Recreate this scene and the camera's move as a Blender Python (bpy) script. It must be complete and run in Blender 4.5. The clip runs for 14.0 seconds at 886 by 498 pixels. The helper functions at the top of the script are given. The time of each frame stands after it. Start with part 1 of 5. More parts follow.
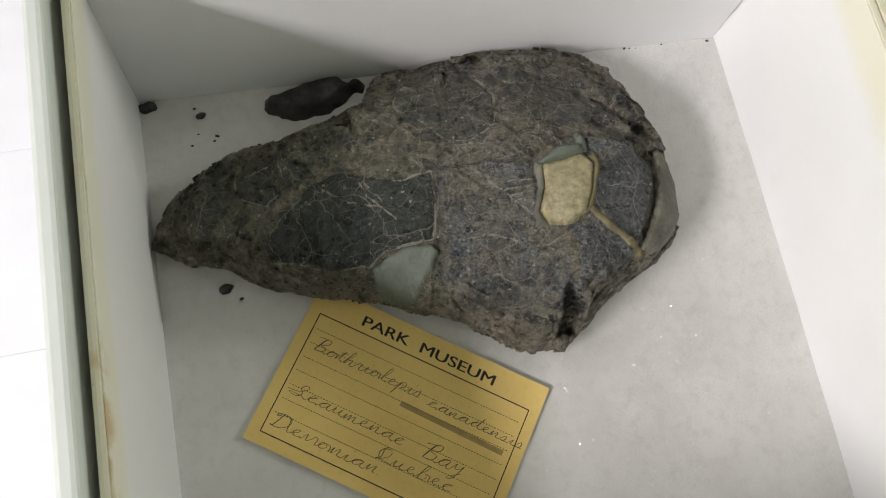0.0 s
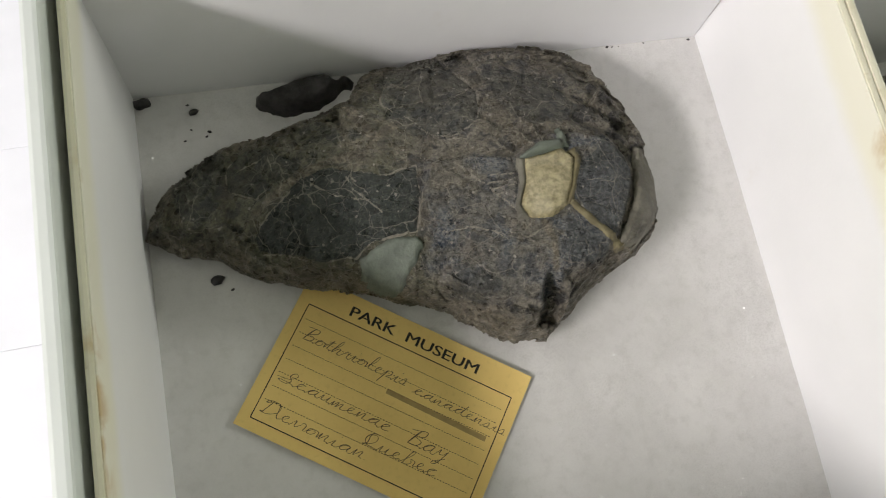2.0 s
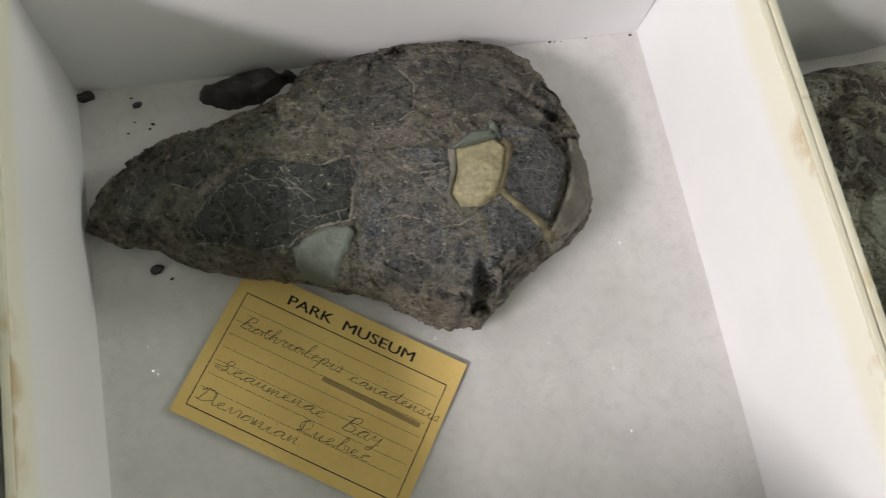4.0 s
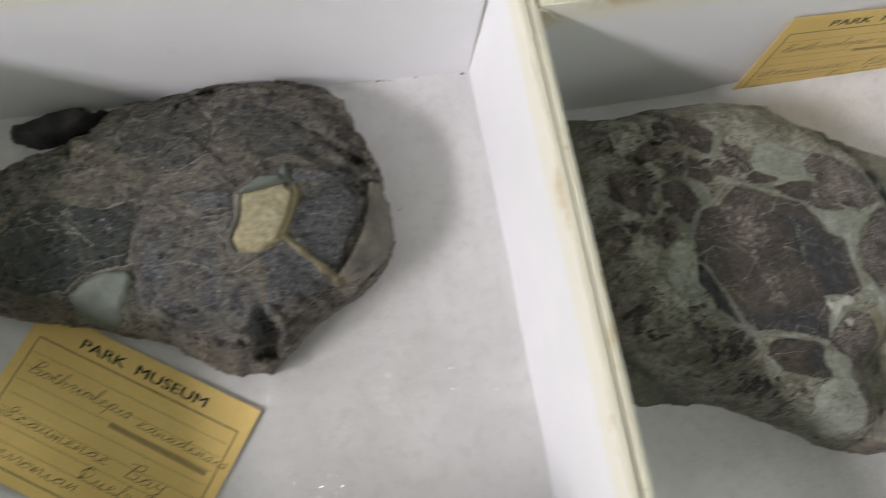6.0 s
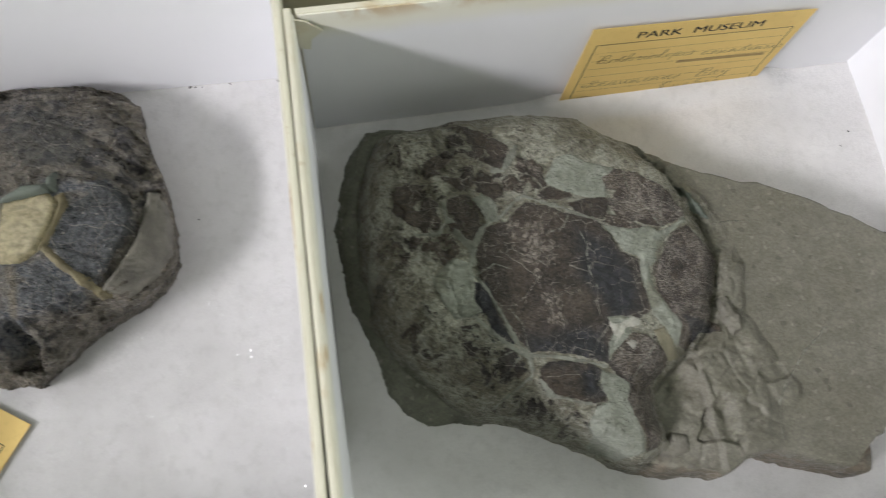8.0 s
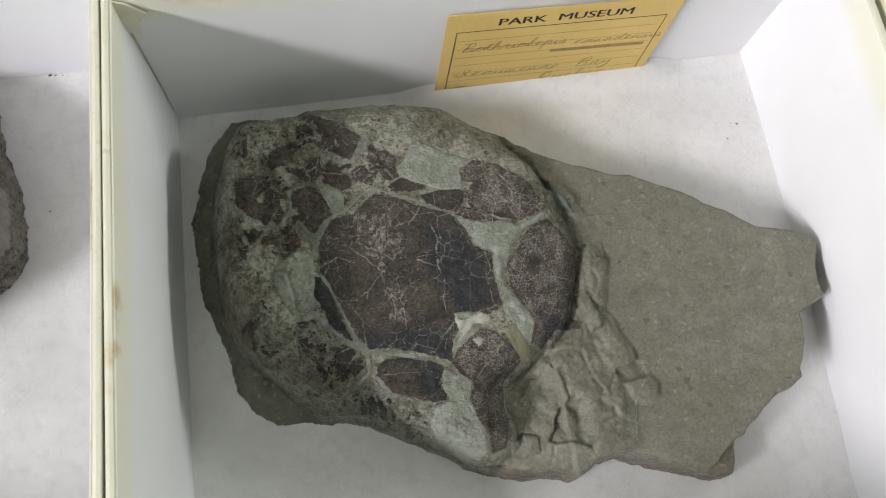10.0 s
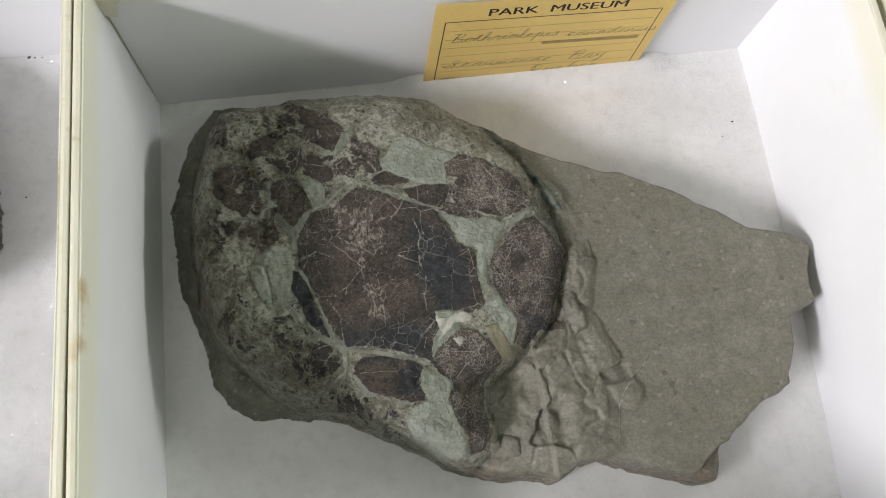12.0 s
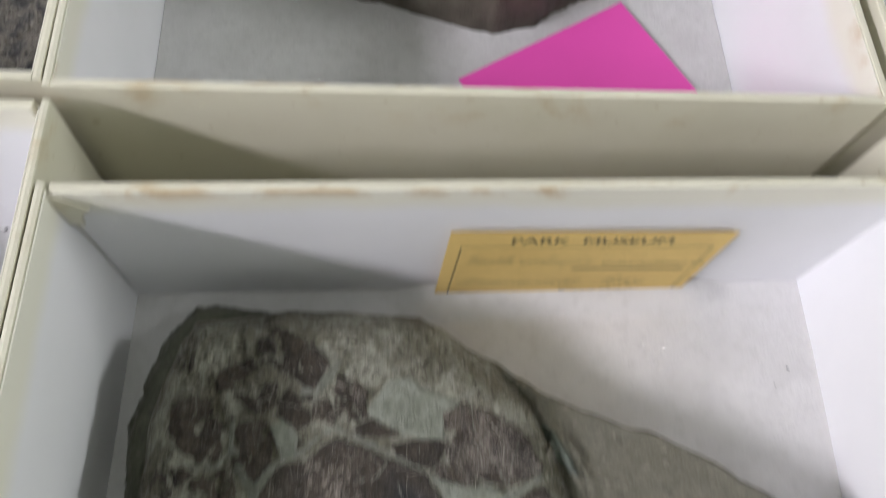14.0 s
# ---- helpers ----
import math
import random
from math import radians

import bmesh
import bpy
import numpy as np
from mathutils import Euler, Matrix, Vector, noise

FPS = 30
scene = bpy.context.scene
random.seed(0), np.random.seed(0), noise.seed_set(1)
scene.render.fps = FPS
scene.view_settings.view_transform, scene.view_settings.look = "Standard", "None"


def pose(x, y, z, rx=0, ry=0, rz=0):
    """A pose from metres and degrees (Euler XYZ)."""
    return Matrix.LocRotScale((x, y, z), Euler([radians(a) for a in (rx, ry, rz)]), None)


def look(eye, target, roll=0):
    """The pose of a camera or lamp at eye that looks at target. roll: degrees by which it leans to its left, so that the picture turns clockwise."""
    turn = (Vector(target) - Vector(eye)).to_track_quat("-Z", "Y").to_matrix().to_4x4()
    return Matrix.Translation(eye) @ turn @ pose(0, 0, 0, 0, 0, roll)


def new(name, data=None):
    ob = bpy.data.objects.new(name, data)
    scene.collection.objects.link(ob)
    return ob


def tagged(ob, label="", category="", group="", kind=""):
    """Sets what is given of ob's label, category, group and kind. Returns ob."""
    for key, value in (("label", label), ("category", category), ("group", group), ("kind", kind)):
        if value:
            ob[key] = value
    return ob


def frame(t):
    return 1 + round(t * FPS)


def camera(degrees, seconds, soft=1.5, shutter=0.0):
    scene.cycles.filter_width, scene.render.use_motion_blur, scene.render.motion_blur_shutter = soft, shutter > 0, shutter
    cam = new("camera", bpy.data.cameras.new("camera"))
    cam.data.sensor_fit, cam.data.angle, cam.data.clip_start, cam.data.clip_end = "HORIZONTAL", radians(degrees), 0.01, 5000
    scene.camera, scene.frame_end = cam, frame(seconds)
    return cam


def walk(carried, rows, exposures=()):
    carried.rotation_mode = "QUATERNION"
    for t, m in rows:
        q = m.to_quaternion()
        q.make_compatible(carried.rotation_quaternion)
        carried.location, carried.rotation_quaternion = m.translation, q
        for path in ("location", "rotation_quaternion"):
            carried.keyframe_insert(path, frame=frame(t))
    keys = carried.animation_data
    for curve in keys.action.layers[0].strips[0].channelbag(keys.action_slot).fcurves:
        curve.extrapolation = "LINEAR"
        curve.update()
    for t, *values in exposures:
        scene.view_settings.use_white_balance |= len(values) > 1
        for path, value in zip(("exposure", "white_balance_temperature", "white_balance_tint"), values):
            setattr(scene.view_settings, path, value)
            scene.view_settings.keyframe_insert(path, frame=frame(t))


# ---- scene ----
cam = camera(62.0, 14.0, soft=1.0, shutter=0.8)
PATH = [
    (0.0, (-0.1454, -0.093, 0.2074), (-0.1148, -0.0408, 0.0167), 19.1),
    (0.5, (-0.1467, -0.0948, 0.2084), (-0.1159, -0.0424, 0.0179), 19.2),
    (1.0, (-0.1462, -0.0956, 0.2115), (-0.1156, -0.0434, 0.0209), 19.1),
    (1.5, (-0.1457, -0.0973, 0.2119), (-0.115, -0.045, 0.0213), 19.1),
    (2.0, (-0.1427, -0.0974, 0.2132), (-0.112, -0.0454, 0.0225), 19.3),
    (4.5, (-0.1164, -0.1099, 0.2181), (-0.0844, -0.0552, 0.0284), 19.0),
    (5.0, (-0.1026, -0.1118, 0.22), (-0.0705, -0.0561, 0.0306), 18.8),
    (5.5, (-0.0878, -0.1107, 0.2208), (-0.0569, -0.0549, 0.0312), 18.0),
    (6.0, (-0.065, -0.1102, 0.2229), (-0.0343, -0.0528, 0.0338), 17.3),
    (6.5, (-0.0425, -0.1097, 0.2268), (-0.0119, -0.0517, 0.0379), 17.1),
    (7.0, (-0.0275, -0.1061, 0.2272), (0.0027, -0.0484, 0.0381), 17.1),
    (7.5, (-0.0142, -0.1098, 0.2261), (0.0147, -0.0529, 0.0365), 16.9),
    (8.0, (0.0013, -0.1161, 0.2259), (0.0296, -0.0595, 0.0361), 16.7),
    (8.5, (0.0144, -0.1201, 0.2259), (0.0431, -0.0635, 0.0362), 17.0),
    (9.0, (0.0284, -0.1234, 0.223), (0.0564, -0.0666, 0.0333), 16.4),
    (11.5, (0.0495, -0.1226, 0.2221), (0.0776, -0.0688, 0.0316), 18.7),
    (12.0, (0.0505, -0.1206, 0.219), (0.078, -0.0675, 0.0282), 18.9),
    (12.5, (0.0528, -0.1177, 0.2166), (0.0801, -0.0645, 0.0258), 19.4),
    (13.0, (0.0577, -0.1065, 0.2138), (0.0848, -0.0495, 0.024), 20.0),
    (13.5, (0.0614, -0.0937, 0.2095), (0.0851, -0.0295, 0.0216), 17.1),
    (14.0, (0.065, -0.0746, 0.2044), (0.0856, 0.0031, 0.0213), 12.7),
]
walk(cam, [(t, look(e, g, r)) for t, e, g, r in PATH], [(0.0, -0.07, 6850, 9), (2.0, -0.07, 6850, 9), (5.0, -0.11, 6700, 12), (6.5, -0.10, 6400, 12), (7.5, 0.07, 6350, 11), (11.5, 0.25, 6450, 10.5), (12.8, 0.25, 6400, 10.5), (13.5, 0.2, 6330, 11), (14.0, 0.06, 6250, 15)])

# ---- light: a ceiling key from the left and two added fills ----
world = bpy.data.worlds.new("room_air")
world.use_nodes = True
world.node_tree.nodes["Background"].inputs[0].default_value = (0.9, 0.95, 1.0, 1)
world.node_tree.nodes["Background"].inputs[1].default_value = 0.02
scene.world = world
scene.view_settings.exposure = 0.0


def key_fill_light(name, x, y, z, sx, sy, watts, tint=(1.0, 0.96, 1.0)):
    d = bpy.data.lights.new(name, "AREA")
    d.shape, d.size, d.size_y, d.energy = "RECTANGLE", sx, sy, watts
    d.color = tint
    ob = new(name, d)
    ob.matrix_world = pose(x, y, z)
    return tagged(ob, "white area light at the unseen ceiling, key or added fill", "lamp light", kind="structure")


key_fill_light("key_fill_light", -2.3, -0.95, 1.56, 0.5, 1.15, 126)
# weak added fill in the key's row, not a known lamp
key_fill_light("key_fill_light", -2.3, 1.45, 1.56, 0.5, 1.15, 10)
# added greenish fill from the right that lifts the left inner walls
key_fill_light("key_fill_light", 3.4, 0.35, 1.56, 0.5, 1.15, 92, (0.97, 1.0, 0.95))

# ---- materials ----
MM = 0.001


class Graph:
    """A short way to write node materials."""

    def __init__(self, name, rough=0.6, spec=0.5):
        self.mat = bpy.data.materials.new(name)
        self.mat.use_nodes = True
        self.nt = self.mat.node_tree
        self.bsdf = self.nt.nodes["Principled BSDF"]
        self.bsdf.inputs["Roughness"].default_value = rough
        self.bsdf.inputs["Specular IOR Level"].default_value = spec
        self.co = self.node("ShaderNodeTexCoord").outputs["Object"]

    def node(self, kind, **props):
        n = self.nt.nodes.new(kind)
        for k, v in props.items():
            setattr(n, k, v)
        return n

    def put(self, socket, value):
        if hasattr(value, "is_linked"):
            self.nt.links.new(value, socket)
        elif isinstance(value, (tuple, list)) and len(value) == 3 and len(socket.default_value) == 4:
            socket.default_value = (*value, 1)
        else:
            socket.default_value = value

    def noise(self, scale, detail=4, rough=0.55, warp=0.0, co=None, stretch=None):
        n = self.node("ShaderNodeTexNoise")
        self.put(n.inputs["Scale"], scale)
        n.inputs["Detail"].default_value = detail
        n.inputs["Roughness"].default_value = rough
        n.inputs["Distortion"].default_value = warp
        src = co or self.co
        if stretch:
            m = self.node("ShaderNodeMapping")
            m.inputs["Scale"].default_value = stretch
            self.put(m.inputs["Vector"], src)
            src = m.outputs[0]
        self.put(n.inputs["Vector"], src)
        return n.outputs["Fac"]

    def cells(self, scale, feature="DISTANCE_TO_EDGE", co=None, rand=1.0):
        n = self.node("ShaderNodeTexVoronoi", feature=feature)
        n.inputs["Scale"].default_value = scale
        n.inputs["Randomness"].default_value = rand
        self.put(n.inputs["Vector"], co or self.co)
        return n.outputs["Distance"]

    def grain(self, scale, co=None):
        """A random value for each crisp grain."""
        n = self.node("ShaderNodeTexVoronoi", feature="F1")
        n.inputs["Scale"].default_value = scale
        self.put(n.inputs["Vector"], co or self.co)
        s = self.node("ShaderNodeSeparateColor")
        self.put(s.inputs[0], n.outputs["Color"])
        return s.outputs[0]

    def shade(self, c, value, lo, hi):
        """Scales a colour by a value mapped to lo..hi."""
        k = self.step(value, 0.0, 1.0, lo, hi)
        n = self.node("ShaderNodeVectorMath", operation="SCALE")
        self.put(n.inputs[0], c)
        self.put(n.inputs["Scale"], k)
        return n.outputs[0]

    def warped(self, scale, amount):
        n = self.node("ShaderNodeTexNoise")
        n.inputs["Scale"].default_value = scale
        n.inputs["Detail"].default_value = 3
        self.put(n.inputs["Vector"], self.co)
        v = self.node("ShaderNodeVectorMath", operation="MULTIPLY_ADD")
        self.put(v.inputs[0], n.outputs["Color"])
        v.inputs[1].default_value = (amount,) * 3
        self.put(v.inputs[2], self.co)
        return v.outputs[0]

    def step(self, value, lo, hi, a=0.0, b=1.0):
        n = self.node("ShaderNodeMapRange", clamp=True)
        n.interpolation_type = "SMOOTHSTEP"
        self.put(n.inputs[0], value)
        for i, v in enumerate((lo, hi, a, b)):
            n.inputs[i + 1].default_value = v
        return n.outputs[0]

    def math(self, op, a, b=0.0):
        n = self.node("ShaderNodeMath", operation=op)
        self.put(n.inputs[0], a)
        self.put(n.inputs[1], b)
        return n.outputs[0]

    def mix(self, fac, a, b, blend="MIX"):
        n = self.node("ShaderNodeMix", data_type="RGBA", blend_type=blend)
        self.put(n.inputs[0], fac)
        self.put(n.inputs[6], a)
        self.put(n.inputs[7], b)
        return n.outputs[2]

    def attr(self, name):
        n = self.node("ShaderNodeAttribute", attribute_name=name)
        s = self.node("ShaderNodeSeparateColor")
        self.put(s.inputs[0], n.outputs["Color"])
        return s.outputs

    def axis(self):
        n = self.node("ShaderNodeSeparateXYZ")
        self.put(n.inputs[0], self.co)
        return n.outputs

    def bump(self, height, distance, strength=1.0):
        n = self.node("ShaderNodeBump")
        n.inputs["Strength"].default_value = strength
        n.inputs["Distance"].default_value = distance
        self.put(n.inputs["Height"], height)
        self.put(self.bsdf.inputs["Normal"], n.outputs[0])

    def done(self, colour, rough=None):
        self.put(self.bsdf.inputs["Base Color"], colour)
        if rough is not None:
            self.put(self.bsdf.inputs["Roughness"], rough)
        return self.mat


def liner_material():
    """White lining paper, yellowed with age in a band along the rim."""
    g = Graph("white_lining_paper", 0.55, 0.35)
    z = g.axis()[2]
    c = g.mix(g.step(g.noise(22), 0.3, 0.75), (0.80, 0.80, 0.82), (0.76, 0.765, 0.78))
    edge = g.math("ADD", z, g.math("MULTIPLY", g.noise(28, 3), 0.008))
    c = g.mix(g.step(edge, 0.0535, 0.0615), c, (0.77, 0.755, 0.655))
    stain = g.math("MULTIPLY", g.step(edge, 0.060, 0.067), g.step(g.noise(45, 5, 0.6, 0.4), 0.52, 0.66))
    c = g.mix(g.math("MULTIPLY", stain, 0.85), c, (0.52, 0.38, 0.20))
    c = g.mix(g.step(g.noise(60, 6), 0.64, 0.8, 0, 0.2), c, (0.66, 0.62, 0.55))
    g.bump(g.noise(900, 3), 0.00006, 0.5)
    return g.done(c)


def box_paper_material():
    g = Graph("cream_box_paper", 0.5, 0.4)
    z = g.axis()[2]
    c = g.mix(g.step(g.noise(30), 0.3, 0.75), (0.73, 0.705, 0.58), (0.67, 0.645, 0.51))
    # brown handling stains that follow the rim
    stain = g.math("MULTIPLY", g.step(z, 0.046, 0.061), g.step(g.noise(38, 5, 0.6, 0.4), 0.52, 0.72))
    c = g.mix(g.math("MULTIPLY", stain, 0.75), c, (0.50, 0.36, 0.16))
    c = g.mix(g.math("MULTIPLY", g.step(g.noise(260, 4), 0.62, 0.75), 0.35), c, (0.36, 0.26, 0.12))
    g.bump(g.noise(700, 3), 0.00008, 0.5)
    return g.done(c)


def foam_material(name, white):
    """white: factor on the sheet's base colours."""
    g = Graph(name, 0.32, 0.5)
    tone = lambda *c: tuple(v * white for v in c)
    c = g.mix(g.step(g.noise(35, 5), 0.3, 0.7), tone(0.64, 0.632, 0.625), tone(0.56, 0.553, 0.543))
    c = g.mix(g.step(g.noise(260, 3), 0.45, 0.75, 0, 0.4), c, tone(0.48, 0.475, 0.46))
    # skin cells: soft dimples under a clear skin with small glossy facets
    g.bump(g.noise(380, 3), 0.0002, 0.4)
    cell = g.node("ShaderNodeTexVoronoi", feature="F1")
    cell.inputs["Scale"].default_value = 3000
    g.put(cell.inputs["Vector"], g.warped(700, 0.0006))
    tilt = g.node("ShaderNodeVectorMath", operation="MULTIPLY_ADD")
    g.put(tilt.inputs[0], cell.outputs["Color"])
    tilt.inputs[1].default_value = (2.2, 2.2, 0.0)
    tilt.inputs[2].default_value = (-1.1, -1.1, 0.0)
    lean = g.node("ShaderNodeVectorMath", operation="ADD")
    g.put(lean.inputs[0], g.node("ShaderNodeNewGeometry").outputs["Normal"])
    g.put(lean.inputs[1], tilt.outputs[0])
    unit = g.node("ShaderNodeVectorMath", operation="NORMALIZE")
    g.put(unit.inputs[0], lean.outputs[0])
    g.put(g.bsdf.inputs["Coat Normal"], unit.outputs[0])
    g.put(g.bsdf.inputs["Coat Weight"], g.step(g.noise(45, 3), 0.30, 0.50, 0.35, 1.0))
    g.bsdf.inputs["Coat Roughness"].default_value = 0.15
    return g.done(c)


def card_material():
    g = Graph("manila_card", 0.65, 0.3)
    c = g.mix(g.step(g.noise(40, 5), 0.3, 0.7), (0.77, 0.565, 0.205), (0.71, 0.51, 0.18))
    c = g.mix(g.math("MULTIPLY", g.step(g.noise(700, 3), 0.5, 0.8), 0.3), c, (0.54, 0.38, 0.13))
    g.bump(g.noise(1500, 3), 0.00003, 0.5)
    return g.done(c)


def plain_material(name, colour, rough=0.6, spread=0.12, scale=60, spec=0.4, relief=0.0001):
    g = Graph(name, rough, spec)
    dark = tuple(v * (1 - spread) for v in colour)
    c = g.mix(g.step(g.noise(scale, 5), 0.3, 0.7), colour, dark)
    g.bump(g.noise(scale * 8, 4), relief, 0.5)
    return g.done(c)


def purple_fossil_material():
    """Mask channels: red black-green plate, green blue-grey bone, blue brown-grey bare matrix."""
    g = Graph("purple_black_fossil", 0.45, 0.5)
    m = g.attr("mask")
    warp = g.warped(500, 0.0012)
    grit, grit2 = g.grain(1500, warp), g.grain(700, warp)
    mid = g.noise(210, 6, 0.7, 0.4)
    fine = g.noise(1400, 5, 0.75)
    k = g.attr("dome")
    fray = g.math("MULTIPLY", g.math("SUBTRACT", g.noise(1100, 4, 0.7), 0.5), 0.16)
    on_plate = g.step(g.math("ADD", m[0], fray), 0.49, 0.51)
    net = g.cells(150, co=g.warped(170, 0.011))
    net = g.math("ADD", net, g.math("MULTIPLY", g.math("SUBTRACT", g.noise(420, 5, 0.75), 0.5), 0.75))
    olive = g.mix(g.step(net, 0.05, 0.26), (0.142, 0.138, 0.098), (0.060, 0.064, 0.052))
    mauve = g.mix(g.step(net, 0.05, 0.24), (0.188, 0.172, 0.142), (0.058, 0.057, 0.056))
    c = g.mix(k[1], mauve, olive)
    c = g.mix(g.step(g.noise(70, 6, 0.75, 0.5), 0.50, 0.58, 0, 0.5), c, (0.098, 0.082, 0.052))
    speck = g.step(g.noise(950, 4, 0.7, 0.3), 0.45, 0.56)
    ridge = g.noise(260, 4, 0.6, 0.8, stretch=(1.0, 2.6, 1.0))
    bone = g.mix(g.step(ridge, 0.40, 0.60), (0.036, 0.047, 0.062), (0.112, 0.124, 0.138))
    bone = g.mix(g.math("MULTIPLY", speck, 0.75), bone, (0.225, 0.222, 0.212))
    bone = g.mix(g.step(g.noise(110, 5, 0.7), 0.54, 0.64, 0, 0.7), bone, (0.150, 0.128, 0.118))
    c = g.mix(m[1], c, bone)
    plate = g.mix(g.step(fine, 0.50, 0.64), (0.024, 0.032, 0.031), (0.086, 0.095, 0.076))
    matrix = g.mix(g.step(mid, 0.38, 0.62), (0.085, 0.074, 0.052), (0.250, 0.222, 0.172))
    c = g.mix(m[2], c, matrix)
    plate = g.mix(g.math("MULTIPLY", m[1], g.step(speck, 0, 1, 0.2, 0.6)), plate, (0.17, 0.175, 0.19))
    c = g.mix(g.math("MULTIPLY", on_plate, g.step(k[2], 0, 1, 0.5, 0.92)), c, plate)
    c = g.mix(g.step(g.noise(560, 5, 0.8), 0.59, 0.62, 0, 0.7), c, (0.032, 0.029, 0.025))
    c = g.shade(c, grit, 0.78, 1.28)
    c = g.shade(c, grit2, 0.88, 1.12)
    # thin pale calcite veins
    line = g.cells(85, co=g.warped(240, 0.003))
    vein = g.math("MULTIPLY", g.step(line, 0.0, 0.016, 1, 0), g.step(g.noise(75, 4), 0.44, 0.50))
    c = g.mix(g.math("MULTIPLY", vein, g.step(on_plate, 0, 1, 0.5, 0.6)), c, (0.40, 0.365, 0.31))
    c = g.mix(g.step(g.math("ADD", k[0], g.math("MULTIPLY", fray, 0.5)), 0.494, 0.506, 0, 0.8), c, (0.36, 0.335, 0.28))
    line2 = g.cells(240, co=g.warped(350, 0.002))
    vein2 = g.math("MULTIPLY", g.step(line2, 0.0, 0.028, 1, 0), g.step(g.noise(110, 4), 0.44, 0.52))
    c = g.mix(g.math("MULTIPLY", vein2, 0.75), c, (0.27, 0.25, 0.22))
    c = g.mix(g.step(g.grain(1500), 0.985, 0.995, 0, 0.8), c, (0.40, 0.37, 0.33))
    h = g.math("ADD", g.math("MULTIPLY", grit, 0.15), g.math("MULTIPLY", mid, 0.9))
    h = g.math("ADD", h, g.math("MULTIPLY", fine, 0.5))
    h = g.math("ADD", h, g.math("MULTIPLY", g.step(g.noise(330, 4, 0.7), 0.46, 0.54), 0.35))
    g.bump(h, 0.0020, 1.0)
    return g.done(c, g.step(grit2, 0.0, 1.0, 0.26, 0.6))


def green_fossil_material():
    """Masks: bone plates, pale filling, blue-black bone; dome, chalky streaks, paler plates."""
    g = Graph("brown_green_fossil", 0.5, 0.45)
    m, k = g.attr("mask"), g.attr("dome")
    dome = k[0]
    warp = g.warped(500, 0.0012)
    grit, grit2 = g.grain(1700, warp), g.grain(650, warp)
    fine = g.noise(1400, 5, 0.75)
    fray = g.math("MULTIPLY", g.math("SUBTRACT", g.noise(1100, 4, 0.7), 0.5), 0.16)
    on_bone = g.step(g.math("ADD", m[0], fray), 0.492, 0.508)
    on_pale = g.step(g.math("ADD", m[1], g.math("MULTIPLY", fray, 0.6)), 0.492, 0.508)
    mid = g.noise(150, 6, 0.7, 0.5)
    slab = g.mix(g.step(mid, 0.35, 0.68), (0.158, 0.151, 0.117), (0.206, 0.198, 0.159))
    slab = g.mix(g.step(g.noise(45, 4), 0.4, 0.7, 0, 0.5), slab, (0.166, 0.156, 0.116))
    slab = g.mix(g.step(g.math("ADD", g.axis()[2], g.math("MULTIPLY", mid, 0.004)), 0.0135, 0.0155, 0.8, 0), slab, g.mix(g.step(mid, 0.4, 0.6), (0.215, 0.175, 0.130), (0.115, 0.100, 0.075)))
    # left shelf: greener matrix, darkened further with the box's shade in the colour
    slab = g.mix(g.step(g.math("ADD", g.axis()[0], g.math("MULTIPLY", g.noise(60, 4), 0.03)), 0.060, 0.095, 0.85, 0), slab, g.mix(g.step(mid, 0.35, 0.65), (0.088, 0.098, 0.070), (0.160, 0.165, 0.120)))
    slab = g.shade(slab, grit, 0.86, 1.14)
    slab = g.mix(g.step(g.grain(950), 0.97, 0.99, 0, 0.55), slab, (0.30, 0.285, 0.24))
    slab = g.mix(g.step(g.grain(700), 0.975, 0.99, 0, 0.6), slab, (0.085, 0.078, 0.06))
    rock = g.mix(g.step(g.noise(130, 6, 0.78, 0.4), 0.46, 0.54), (0.190, 0.182, 0.132), (0.345, 0.340, 0.272))
    rock = g.mix(g.step(g.noise(40, 4, 0.6), 0.52, 0.60, 0, 0.6), rock, (0.160, 0.140, 0.095))
    rock = g.shade(rock, grit, 0.72, 1.3)
    crust = g.math("MULTIPLY", g.step(g.noise(480, 6, 0.8, 0.5), 0.535, 0.555), g.step(g.noise(70, 4, 0.6), 0.42, 0.55))
    rock = g.mix(g.math("MULTIPLY", crust, 0.7), rock, (0.43, 0.425, 0.36))
    tear = g.math("MULTIPLY", g.step(g.noise(330, 6, 0.8, 0.9, stretch=(1.6, 0.8, 1.0)), 0.56, 0.60), g.step(g.noise(85, 4, 0.6), 0.46, 0.54))
    rock = g.mix(g.math("MULTIPLY", tear, 0.85), rock, (0.060, 0.047, 0.034))
    c = g.mix(dome, slab, rock)
    pit = g.math("MULTIPLY", g.step(g.noise(620, 5, 0.8), 0.575, 0.60), g.math("MULTIPLY", dome, g.step(g.noise(60, 4), 0.45, 0.52)))
    c = g.mix(g.math("MULTIPLY", pit, 0.85), c, (0.045, 0.038, 0.028))
    # bone: dark brown, with fine rows of pale-rimmed knobs
    bone = g.mix(g.step(g.noise(110, 6, 0.7, 0.6), 0.40, 0.62), (0.034, 0.026, 0.018), (0.080, 0.063, 0.044))
    bone = g.mix(m[2], bone, g.mix(g.step(g.noise(300, 5, 0.7), 0.45, 0.60), (0.013, 0.015, 0.018), (0.034, 0.036, 0.042)))
    knob = g.cells(1300, co=g.warped(300, 0.0010))
    thick = g.math("MULTIPLY", g.step(g.noise(170, 5, 0.7), 0.36, 0.66), g.step(k[2], 0, 1, 0.09, 0.19))
